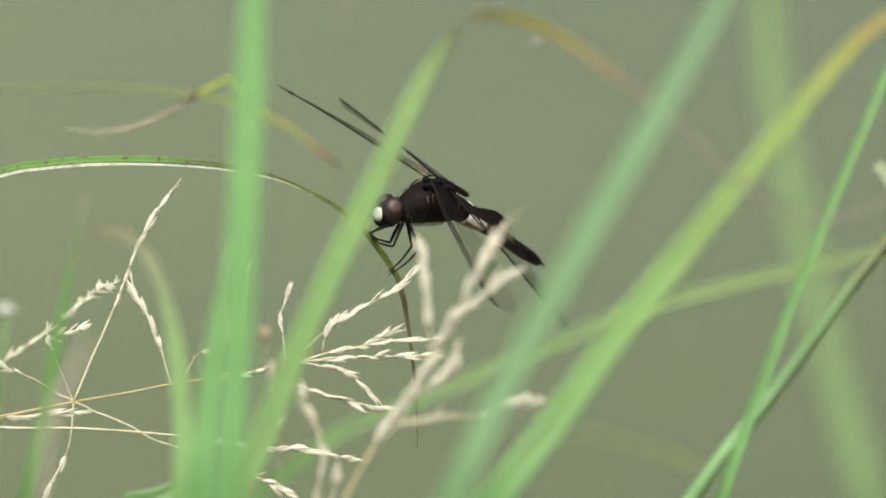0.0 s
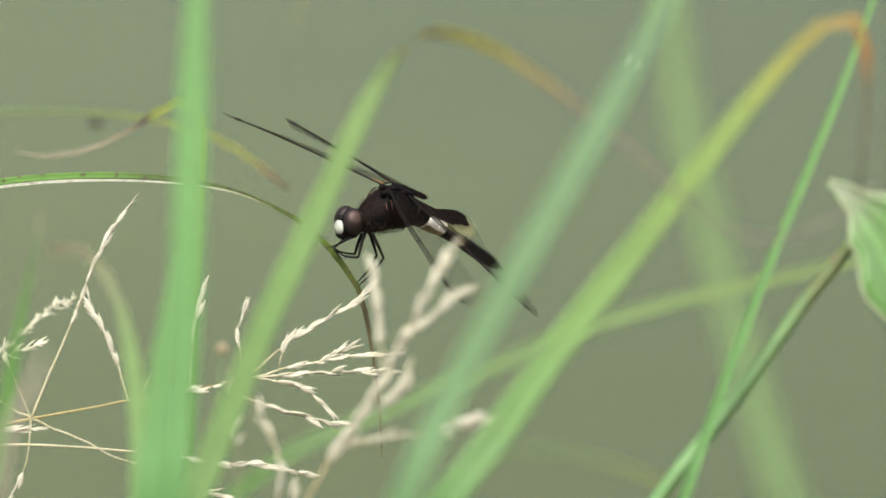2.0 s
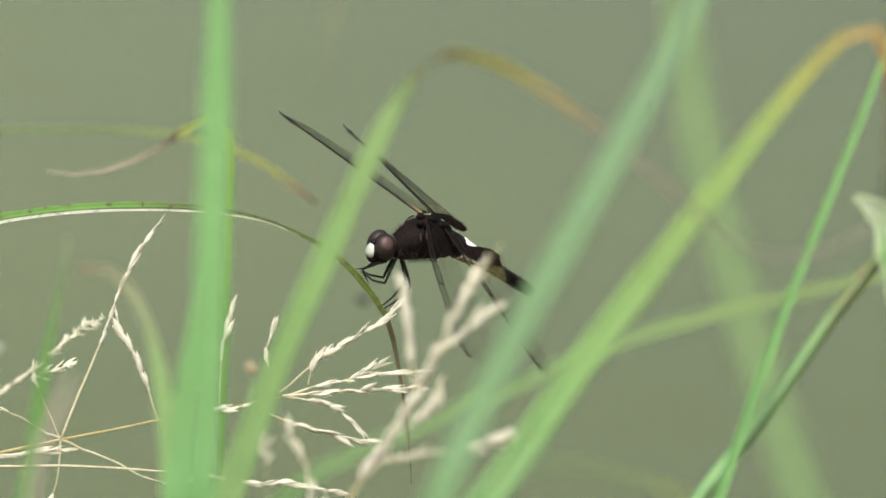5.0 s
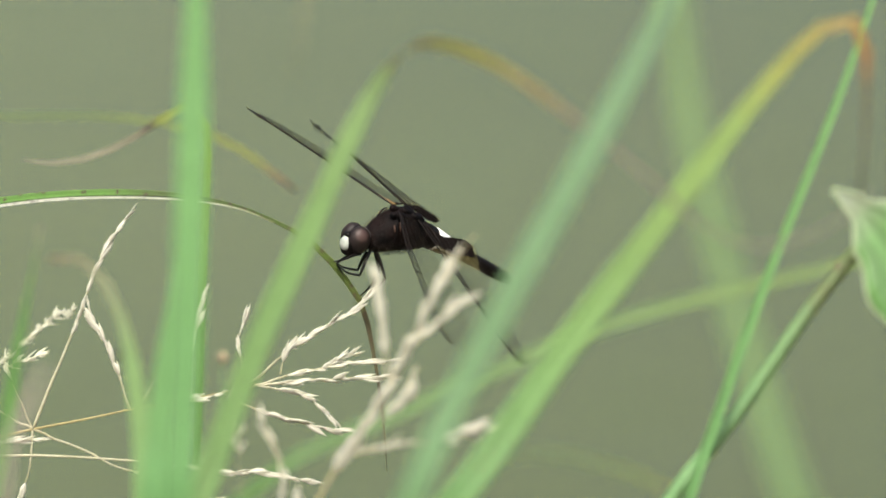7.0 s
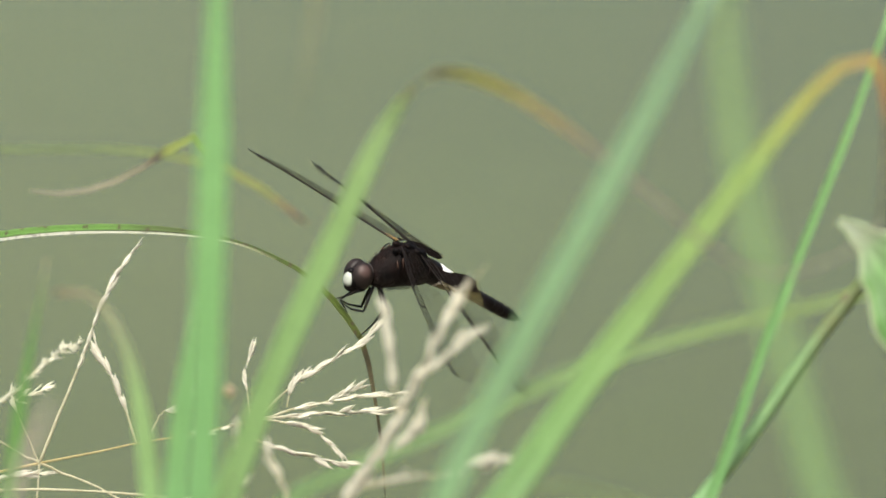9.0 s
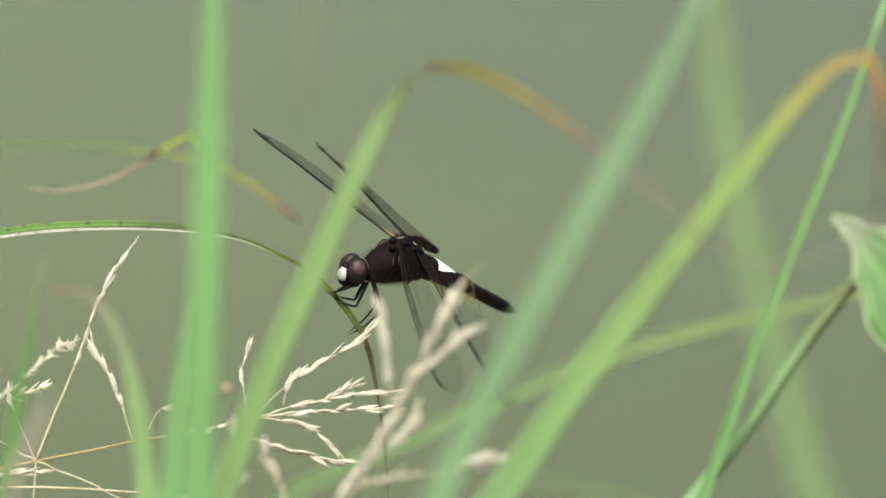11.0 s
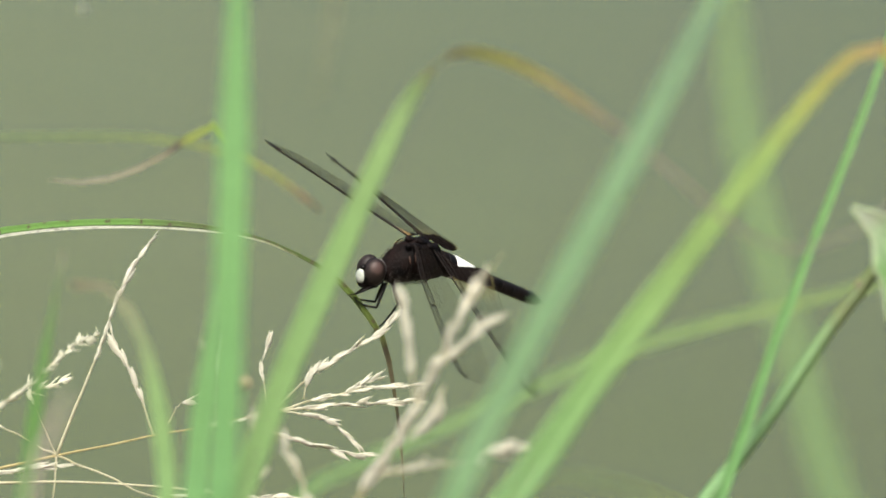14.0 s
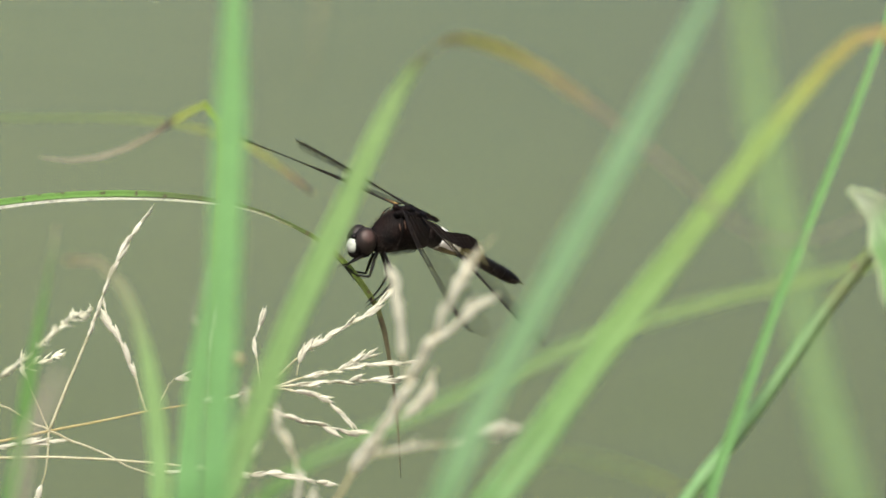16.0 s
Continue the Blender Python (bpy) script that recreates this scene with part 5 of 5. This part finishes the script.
    sway("weed", [(0, -0.07, -0.00), (0.5, -0.08, 0.36), (1, -0.12, 0.73), (1.5, -0.17, 0.74), (2, -0.17, 0.45), (2.5, -0.17, 0.50), (3, -0.15, 0.40), (3.5, -0.18, 0.34), (4, -0.21, 0.37), (6.5, -0.16, 1.05), (7, -0.08, 1.00), (7.5, -0.06, 0.91), (8, -0.03, 1.07), (8.5, -0.04, 0.98), (11, -0.14, 0.76), (11.5, -0.16, 0.80), (12, -0.15, 0.76), (12.5, -0.15, 0.68), (13, -0.17, 0.42), (13.5, -0.15, 0.51), (14, -0.13, 0.69), (14.5, -0.09, 0.85), (15, -0.02, 0.71), (15.5, -0.08, 0.77), (16, -0.07, 0.78)])
    sway("near", [(0, -0.00, 0.00), (0.5, -0.03, 0.09), (1, -0.15, 0.09), (1.5, -0.18, 0.03), (2, -0.14, 0.42), (2.5, -0.13, 0.50), (3, -0.13, 0.50), (3.5, -0.12, 0.50), (4, -0.09, 0.45), (6.5, -0.09, 0.40), (7, -0.05, 0.59), (7.5, -0.01, 0.76), (8, 0.07, 0.62), (8.5, 0.03, 0.60), (11, -0.03, 0.66), (11.5, -0.04, 0.56), (12, -0.02, 0.42), (12.5, 0.00, 0.50), (13, 0.07, 0.54), (13.5, 0.06, 0.33), (14, 0.04, 0.26), (14.5, -0.05, 0.46), (15, 0.03, 0.32), (15.5, -0.01, 0.49), (16, -0.01, 0.61)])
    walk(movers["perch"], [
        (0, pose(-0.1654, -0.0107, 0.0430, -0.002, -1.009, 0.270)),
        (0.1, pose(-0.1638, -0.0108, 0.0426, -0.003, -1.141, 0.305)),
        (0.2, pose(-0.1626, -0.0109, 0.0418, -0.004, -1.273, 0.341)),
        (0.3, pose(-0.1618, -0.0111, 0.0413, -0.005, -1.405, 0.376)),
        (0.4, pose(-0.1616, -0.0112, 0.0411, -0.006, -1.537, 0.412)),
        (0.5, pose(-0.1608, -0.0113, 0.0409, -0.007, -1.669, 0.447)),
        (0.6, pose(-0.1592, -0.0114, 0.0417, -0.008, -1.793, 0.480)),
        (0.7, pose(-0.1584, -0.0114, 0.0415, -0.009, -1.918, 0.514)),
        (0.8, pose(-0.1587, -0.0115, 0.0405, -0.010, -2.042, 0.547)),
        (0.9, pose(-0.1577, -0.0115, 0.0403, -0.011, -2.167, 0.581)),
        (1, pose(-0.1554, -0.0116, 0.0396, -0.012, -2.291, 0.614)),
        (1.1, pose(-0.1552, -0.0115, 0.0410, -0.012, -2.284, 0.612)),
        (1.2, pose(-0.1552, -0.0115, 0.0413, -0.012, -2.276, 0.610)),
        (1.3, pose(-0.1553, -0.0114, 0.0413, -0.012, -2.269, 0.608)),
        (1.4, pose(-0.1557, -0.0114, 0.0415, -0.012, -2.261, 0.606)),
        (1.5, pose(-0.1555, -0.0113, 0.0408, -0.012, -2.254, 0.604)),
        (1.6, pose(-0.1562, -0.0113, 0.0412, -0.012, -2.217, 0.594)),
        (1.7, pose(-0.1564, -0.0113, 0.0412, -0.011, -2.180, 0.584)),
        (1.8, pose(-0.1568, -0.0112, 0.0411, -0.011, -2.144, 0.575)),
        (1.9, pose(-0.1568, -0.0112, 0.0414, -0.010, -2.107, 0.565)),
        (2, pose(-0.1572, -0.0112, 0.0411, -0.010, -2.070, 0.555)),
        (2.5, pose(-0.1538, -0.0120, 0.0383, -0.016, -2.629, 0.705)),
        (3, pose(-0.1566, -0.0115, 0.0402, -0.011, -2.202, 0.590)),
        (3.5, pose(-0.1552, -0.0114, 0.0405, -0.013, -2.370, 0.636)),
        (4, pose(-0.1534, -0.0118, 0.0391, -0.016, -2.637, 0.707)),
        (6.3, pose(-0.1607, -0.0117, 0.0395, -0.006, -1.604, 0.430)),
        (6.5, pose(-0.1587, -0.0114, 0.0403, -0.008, -1.839, 0.493)),
        (7, pose(-0.1558, -0.0117, 0.0395, -0.011, -2.210, 0.593)),
        (7.5, pose(-0.1579, -0.0114, 0.0406, -0.008, -1.904, 0.510)),
        (8, pose(-0.1620, -0.0112, 0.0413, -0.005, -1.393, 0.373)),
        (8.5, pose(-0.1605, -0.0115, 0.0402, -0.006, -1.608, 0.431)),
        (8.7, pose(-0.1620, -0.0114, 0.0406, -0.005, -1.499, 0.402)),
        (11, pose(-0.1591, -0.0114, 0.0404, -0.007, -1.749, 0.469)),
        (11.5, pose(-0.1618, -0.0114, 0.0404, -0.004, -1.371, 0.368)),
        (12, pose(-0.1634, -0.0113, 0.0407, -0.003, -1.167, 0.313)),
        (12.5, pose(-0.1617, -0.0114, 0.0403, -0.005, -1.397, 0.374)),
        (13, pose(-0.1663, -0.0111, 0.0416, -0.001, -0.787, 0.211)),
        (13.5, pose(-0.1650, -0.0112, 0.0412, -0.002, -0.980, 0.263)),
        (14, pose(-0.1672, -0.0111, 0.0417, -0.001, -0.646, 0.173)),
        (14.5, pose(-0.1657, -0.0112, 0.0410, -0.002, -0.866, 0.232)),
        (14.6, pose(-0.1640, -0.0112, 0.0416, -0.003, -1.039, 0.278)),
        (14.7, pose(-0.1624, -0.0111, 0.0418, -0.004, -1.212, 0.325)),
        (14.8, pose(-0.1613, -0.0111, 0.0417, -0.005, -1.385, 0.371)),
        (14.9, pose(-0.1600, -0.0110, 0.0417, -0.006, -1.558, 0.418)),
        (15, pose(-0.1581, -0.0110, 0.0419, -0.007, -1.731, 0.464)),
        (15.1, pose(-0.1579, -0.0111, 0.0415, -0.007, -1.716, 0.460)),
        (15.2, pose(-0.1582, -0.0112, 0.0411, -0.007, -1.701, 0.456)),
        (15.3, pose(-0.1592, -0.0112, 0.0406, -0.006, -1.687, 0.452)),
        (15.4, pose(-0.1596, -0.0113, 0.0404, -0.006, -1.672, 0.448)),
        (15.5, pose(-0.1593, -0.0114, 0.0404, -0.006, -1.657, 0.444)),
        (15.6, pose(-0.1596, -0.0114, 0.0405, -0.005, -1.568, 0.420)),
        (15.8, pose(-0.1613, -0.0113, 0.0406, -0.004, -1.389, 0.372)),
        (16, pose(-0.1628, -0.0112, 0.0414, -0.003, -1.210, 0.324)),
    ])
    walk(dragonfly, [
        (0, pose(-0.00281, 0.00231, 0.45890, -19.87, -20.06, -140.04)),
        (0.1, pose(-0.00122, 0.00226, 0.45874, -18.95, -20.96, -140.07)),
        (0.2, pose(-0.00001, 0.00221, 0.45759, -21.12, -21.86, -141.60)),
        (0.3, pose(0.00052, 0.00214, 0.45690, -27.08, -22.52, -142.79)),
        (0.4, pose(-0.00077, 0.00212, 0.45746, -29.77, -21.00, -144.23)),
        (0.5, pose(-0.00219, 0.00208, 0.45849, -22.14, -19.22, -141.29)),
        (0.6, pose(-0.00247, 0.00209, 0.46101, -9.86, -17.98, -137.47)),
        (0.7, pose(-0.00309, 0.00206, 0.46078, -5.25, -17.37, -138.12)),
        (0.8, pose(-0.00335, 0.00204, 0.45898, -19.87, -18.19, -142.74)),
        (0.9, pose(-0.00208, 0.00203, 0.45922, -26.68, -14.67, -152.05)),
        (1, pose(0.00025, 0.00198, 0.45800, -19.87, -16.21, -142.73)),
        (1.1, pose(-0.00030, 0.00209, 0.46115, -13.52, -15.83, -142.85)),
        (1.2, pose(-0.00131, 0.00217, 0.46135, -10.57, -16.59, -139.32)),
        (1.3, pose(-0.00183, 0.00225, 0.46153, -10.54, -15.60, -139.08)),
        (1.4, pose(-0.00194, 0.00233, 0.46137, -15.09, -17.66, -141.27)),
        (1.5, pose(-0.00076, 0.00239, 0.45958, -22.44, -18.07, -142.63)),
        (1.6, pose(-0.00053, 0.00249, 0.45989, -29.34, -18.82, -146.14)),
        (1.7, pose(-0.00029, 0.00256, 0.45991, -29.13, -18.61, -145.28)),
        (1.8, pose(-0.00185, 0.00265, 0.46026, -20.52, -16.19, -143.15)),
        (1.9, pose(-0.00189, 0.00273, 0.46069, -16.13, -17.13, -140.27)),
        (2, pose(-0.00226, 0.00281, 0.46031, -15.03, -14.98, -140.38)),
        (2.5, pose(-0.00023, 0.00179, 0.45727, -21.05, -18.55, -142.35)),
        (3, pose(-0.00177, 0.00236, 0.45899, -18.09, -18.25, -140.64)),
        (3.5, pose(-0.00190, 0.00259, 0.45981, -20.80, -18.54, -140.45)),
        (4, pose(-0.00061, 0.00206, 0.45841, -24.46, -18.60, -142.87)),
        (6.5, pose(-0.00128, 0.00216, 0.45796, -22.63, -19.52, -142.30)),
        (7, pose(-0.00053, 0.00206, 0.45764, -22.70, -18.82, -141.60)),
        (7.5, pose(-0.00161, 0.00256, 0.45916, -19.22, -17.84, -140.45)),
        (8, pose(-0.00157, 0.00230, 0.45842, -22.17, -18.35, -141.40)),
        (8.5, pose(-0.00110, 0.00202, 0.45704, -20.65, -18.92, -142.02)),
        (11, pose(-0.00130, 0.00218, 0.45752, -26.75, -18.74, -141.99)),
        (11.5, pose(-0.00145, 0.00196, 0.45684, -23.35, -18.82, -142.37)),
        (12, pose(-0.00193, 0.00207, 0.45694, -21.30, -18.06, -142.00)),
        (12.5, pose(-0.00184, 0.00194, 0.45674, -24.05, -18.42, -142.26)),
        (13, pose(-0.00185, 0.00197, 0.45680, -24.27, -18.18, -142.51)),
        (13.5, pose(-0.00225, 0.00214, 0.45699, -22.21, -16.76, -142.77)),
        (14, pose(-0.00174, 0.00196, 0.45646, -22.70, -16.42, -143.54)),
        (14.5, pose(-0.00175, 0.00198, 0.45618, -18.82, -15.10, -142.76)),
        (14.6, pose(-0.00206, 0.00216, 0.45796, -14.77, -15.45, -141.59)),
        (14.7, pose(-0.00226, 0.00233, 0.45855, -11.59, -16.49, -140.90)),
        (14.8, pose(-0.00100, 0.00251, 0.45813, -25.76, -18.34, -145.54)),
        (14.9, pose(-0.00140, 0.00271, 0.45843, -29.84, -17.75, -146.47)),
        (15, pose(-0.00185, 0.00289, 0.46011, -22.35, -15.12, -143.23)),
        (15.1, pose(-0.00241, 0.00273, 0.45928, -11.02, -16.77, -139.60)),
        (15.2, pose(-0.00287, 0.00253, 0.45830, -6.99, -17.67, -140.81)),
        (15.3, pose(-0.00360, 0.00240, 0.45758, -15.12, -18.22, -139.75)),
        (15.4, pose(-0.00344, 0.00225, 0.45734, -19.06, -17.48, -141.06)),
        (15.5, pose(-0.00189, 0.00210, 0.45757, -21.28, -17.55, -141.93)),
        (15.6, pose(-0.00093, 0.00214, 0.45745, -21.65, -17.64, -142.92)),
        (15.8, pose(-0.00246, 0.00219, 0.45709, -16.39, -17.58, -140.51)),
        (16, pose(-0.00283, 0.00224, 0.45803, -16.82, -17.80, -139.52)),
    ])
    walk(abdomen, [(t, pose(-0.0056, 0, 0.0004, 0, a, b)) for t, a, b in ((0, -13.8, -2.2), (0.1, -12.9, -1.1), (0.2, -12.6, -0.4), (0.3, -10.8, -2.3), (0.4, -18.9, 0.8), (0.5, -16.3, -0.0), (0.6, -15.3, -0.0), (0.7, -20.5, -1.2), (0.8, -15.9, -1.8), (0.9, -27.3, -0.7), (1, -16.3, -2.7), (1.1, -13.1, -2.6), (1.2, -15.1, -2.8), (1.3, -14.5, -2.9), (1.4, -17.3, -0.7), (1.5, -13.3, -3.0), (1.6, -17.6, -0.2), (1.7, -18.1, -1.0), (1.8, -19.3, -1.4), (1.9, -17.9, -1.6), (2, -19.1, -1.3), (2.5, -15.4, -2.2), (3, -14.1, -3.2), (3.5, -13.5, -1.2), (4, -14.7, -1.6), (6.5, -12.9, -1.2), (7, -12.4, -1.4), (7.5, -12.1, -0.9), (8, -13.8, -0.6), (8.5, -13.2, -1.3), (11, -11.6, -1.4), (11.5, -11.4, -1.7), (12, -11.6, -1.0), (12.5, -9.9, -2.8), (13, -9.9, -2.4), (13.5, -10.4, -1.3), (14, -10.0, -1.8), (14.5, -9.5, -1.7), (14.6, -7.2, -3.3), (14.7, -12.8, -2.8), (14.8, -10.6, -2.7), (14.9, -13.8, 2.2), (15, -13.2, 0.1), (15.1, -10.4, 0.6), (15.2, -12.3, -4.9), (15.3, -13.5, -0.5), (15.4, -13.9, -0.4), (15.5, -13.2, -2.1), (15.6, -14.6, -0.6), (15.8, -15.1, 0.4), (16, -12.8, -2.6))])
    flick("fore_left", -7, [(0, -7.0, -13.4), (0.1, -7.1, -12.3), (0.2, -7.5, -12.1), (0.3, -7.2, -12.2), (0.4, -6.1, -12.9), (0.5, -6.7, -13.1), (0.6, -7.0, -12.8), (0.7, -7.3, -12.6), (0.8, -9.9, -13.0), (0.9, -6.9, -13.1), (1, -8.1, -11.8), (1.1, -7.1, -14.6), (1.2, -7.8, -12.2), (1.3, -7.6, -12.3), (1.4, -5.3, -15.5), (1.5, -7.3, -12.7), (1.6, -6.4, -14.6), (1.7, -5.1, -15.8), (1.8, -7.2, -13.7), (1.9, -7.2, -14.0), (2, -7.2, -14.3), (2.5, -7.7, -13.6), (3, -6.7, -14.2), (3.5, -7.2, -13.7), (4, -7.9, -14.1), (6.5, -7.9, -15.9), (7, -7.2, -15.4), (7.5, -7.4, -13.9), (8, -8.0, -14.3), (8.5, -7.6, -14.3), (11, -7.4, -14.8), (11.5, -7.9, -14.4), (12, -7.7, -15.1), (12.5, -7.3, -14.0), (13, -7.7, -14.1), (13.5, -7.1, -14.3), (14, -7.2, -14.4), (14.5, -7.1, -14.5), (14.6, -6.9, -13.9), (14.7, -8.1, -14.6), (14.8, -9.2, -13.4), (14.9, -9.1, -13.4), (15, -9.5, -14.8), (15.1, -9.3, -13.7), (15.2, -8.5, -16.6), (15.3, -10.0, -13.3), (15.4, -9.9, -13.1), (15.5, -9.4, -13.6), (15.6, -10.4, -13.6), (15.8, -9.4, -13.5), (16, -9.3, -14.7)])
    flick("fore_right", -9.5, [(0, 6.3, 13.5), (0.1, 6.9, 13.0), (0.2, 6.8, 13.3), (0.3, 6.5, 13.9), (0.4, 4.7, 12.8), (0.5, 5.8, 13.4), (0.6, 6.4, 10.8), (0.7, 5.5, 11.2), (0.8, 7.7, 14.6), (0.9, 2.1, 14.2), (1, 5.7, 14.3), (1.1, 5.9, 13.7), (1.2, 6.3, 12.5), (1.3, 6.4, 13.0), (1.4, 5.2, 13.4), (1.5, 6.5, 13.9), (1.6, 7.3, 11.7), (1.7, 5.5, 12.8), (1.8, 5.3, 14.2), (1.9, 6.6, 13.4), (2, 6.6, 13.7), (2.5, 6.1, 14.7), (3, 6.3, 14.4), (3.5, 6.4, 14.3), (4, 6.6, 14.2), (6.5, 7.0, 15.0), (7, 6.6, 15.0), (7.5, 7.1, 14.1), (8, 7.2, 14.3), (8.5, 7.0, 14.8), (11, 7.1, 14.7), (11.5, 7.8, 14.5), (12, 7.4, 14.7), (12.5, 7.2, 14.2), (13, 7.6, 14.5), (13.5, 7.0, 14.3), (14, 6.8, 14.4), (14.5, 6.6, 14.2), (14.6, 6.9, 15.1), (14.7, 8.4, 14.2), (14.8, 9.4, 15.0), (14.9, 11.0, 10.3), (15, 9.0, 13.7), (15.1, 10.3, 10.1), (15.2, 9.2, 11.2), (15.3, 10.6, 11.4), (15.4, 9.0, 13.9), (15.5, 8.7, 14.3), (15.6, 8.9, 14.5), (15.8, 8.9, 12.1), (16, 8.9, 14.6)])
    flick("hind_left", -16, [(0, -6.7, 6.0), (0.1, -6.6, 6.4), (0.2, -6.7, 6.0), (0.3, -7.0, 6.0), (0.4, -6.2, 4.6), (0.5, -5.9, 5.4), (0.6, -4.8, 7.0), (0.7, -3.2, 7.1), (0.8, -7.1, 3.4), (0.9, -5.4, -0.2), (1, -5.5, 5.4), (1.1, -6.0, 6.7), (1.2, -5.5, 5.8), (1.3, -5.2, 6.2), (1.4, -6.3, 6.4), (1.5, -7.0, 5.0), (1.6, -7.2, 6.1), (1.7, -7.0, 6.8), (1.8, -6.2, 5.5), (1.9, -7.2, 6.2), (2, -7.3, 5.8), (2.5, -6.8, 4.8), (3, -7.2, 5.8), (3.5, -7.2, 6.1), (4, -7.1, 5.2), (6.5, -8.0, 6.1), (7, -8.3, 5.4), (7.5, -8.4, 5.4), (8, -8.5, 4.8), (8.5, -8.6, 5.4), (11, -9.0, 5.3), (11.5, -9.4, 5.7), (12, -9.2, 5.9), (12.5, -8.9, 5.6), (13, -9.6, 5.8), (13.5, -9.6, 5.6), (14, -9.5, 5.8), (14.5, -9.2, 4.4), (14.6, -9.0, 5.2), (14.7, -7.4, 6.6), (14.8, -9.2, 4.4), (14.9, -9.1, 5.1), (15, -8.1, 4.4), (15.1, -8.4, 6.2), (15.2, -6.7, 8.0), (15.3, -8.1, 5.9), (15.4, -8.1, 4.5), (15.5, -8.4, 4.3), (15.6, -8.4, 3.7), (15.8, -8.0, 5.2), (16, -8.5, 5.5)])
    flick("hind_right", -14, [(0, 5.3, -3.4), (0.1, 5.3, -4.4), (0.2, 5.6, -5.1), (0.3, 5.7, -4.6), (0.4, 4.1, -4.2), (0.5, 4.2, -4.2), (0.6, 4.3, -2.4), (0.7, 3.6, -2.5), (0.8, 5.8, -2.5), (0.9, 3.3, -1.6), (1, 4.4, -3.9), (1.1, 4.4, -2.2), (1.2, 5.0, -2.2), (1.3, 4.8, -2.9), (1.4, 4.1, -2.6), (1.5, 5.6, -3.2), (1.6, 4.2, -2.0), (1.7, 3.9, -2.4), (1.8, 5.4, -3.8), (1.9, 5.8, -2.7), (2, 5.5, -2.6), (2.5, 5.6, -3.2), (3, 5.0, -2.6), (3.5, 5.8, -4.3), (4, 5.9, -2.9), (6.5, 6.5, -3.1), (7, 6.2, -2.7), (7.5, 6.5, -3.3), (8, 6.6, -2.7), (8.5, 6.6, -3.1), (11, 6.8, -2.7), (11.5, 7.5, -2.8), (12, 7.5, -3.1), (12.5, 7.0, -2.7), (13, 7.8, -2.6), (13.5, 7.5, -2.7), (14, 7.6, -2.5), (14.5, 7.3, -2.2), (14.6, 7.3, -3.1), (14.7, 6.2, -2.9), (14.8, 7.2, -3.4), (14.9, 6.4, -1.6), (15, 6.7, -2.4), (15.1, 7.6, -0.7), (15.2, 6.1, 1.6), (15.3, 7.1, -1.4), (15.4, 6.9, -3.3), (15.5, 6.5, -2.4), (15.6, 7.0, -2.9), (15.8, 6.9, -2.1), (16, 6.8, -2.2)])
    walk(fluff_one, [(0, pose(0.0194, 0.1658, 0.4505)), (1.5, pose(0.0417, 0.1652, 0.4484)), (3.5, pose(0.0701, 0.1659, 0.4508)), (5.5, pose(0.1072, 0.1661, 0.4517)), (16, pose(0.3295, 0.1679, 0.4584))])
    walk(fluff_two, [(0, pose(-0.2088, 0.1715, 0.4720)), (11, pose(-0.1011, 0.1700, 0.4663)), (12.5, pose(-0.0831, 0.1704, 0.4678)), (14.5, pose(-0.0648, 0.1702, 0.4670)), (16, pose(-0.0531, 0.1697, 0.4652))])
    walk(small_fly, [(0, pose(-0.1275, 0.1715, 0.4334)), (1.5, pose(-0.0992, 0.1715, 0.4334)), (1.8, pose(-0.0673, 0.1722, 0.4357)), (2, pose(-0.0631, 0.1719, 0.4346)), (2.5, pose(-0.0014, 0.1644, 0.4065)), (2.6, pose(-0.0000, 0.1632, 0.4022)), (4, pose(-0.0116, 0.1633, 0.4028)), (6.3, pose(-0.0154, 0.1623, 0.3987)), (6.5, pose(-0.0522, 0.1610, 0.3941)), (8, pose(-0.0632, 0.1594, 0.3881)), (8.5, pose(-0.1039, 0.1563, 0.3766)), (9.5, pose(-0.1275, 0.1320, 0.2857)), (11.8, pose(0.1783, 0.1320, 0.2857)), (12.6, pose(0.1783, 0.1624, 0.3993)), (12.95, pose(0.1312, 0.1630, 0.4016)), (13.3, pose(0.0737, 0.1662, 0.4135)), (13.6, pose(0.0720, 0.1680, 0.4201)), (13.8, pose(0.0558, 0.1688, 0.4232)), (14, pose(0.0424, 0.1697, 0.4263)), (14.2, pose(0.0463, 0.1689, 0.4233)), (14.4, pose(0.0475, 0.1685, 0.4220)), (14.6, pose(0.0465, 0.1693, 0.4249)), (14.8, pose(0.0494, 0.1695, 0.4258)), (14.95, pose(0.0701, 0.1795, 0.4629)), (16, pose(0.0842, 0.1928, 0.5129))])



motions()
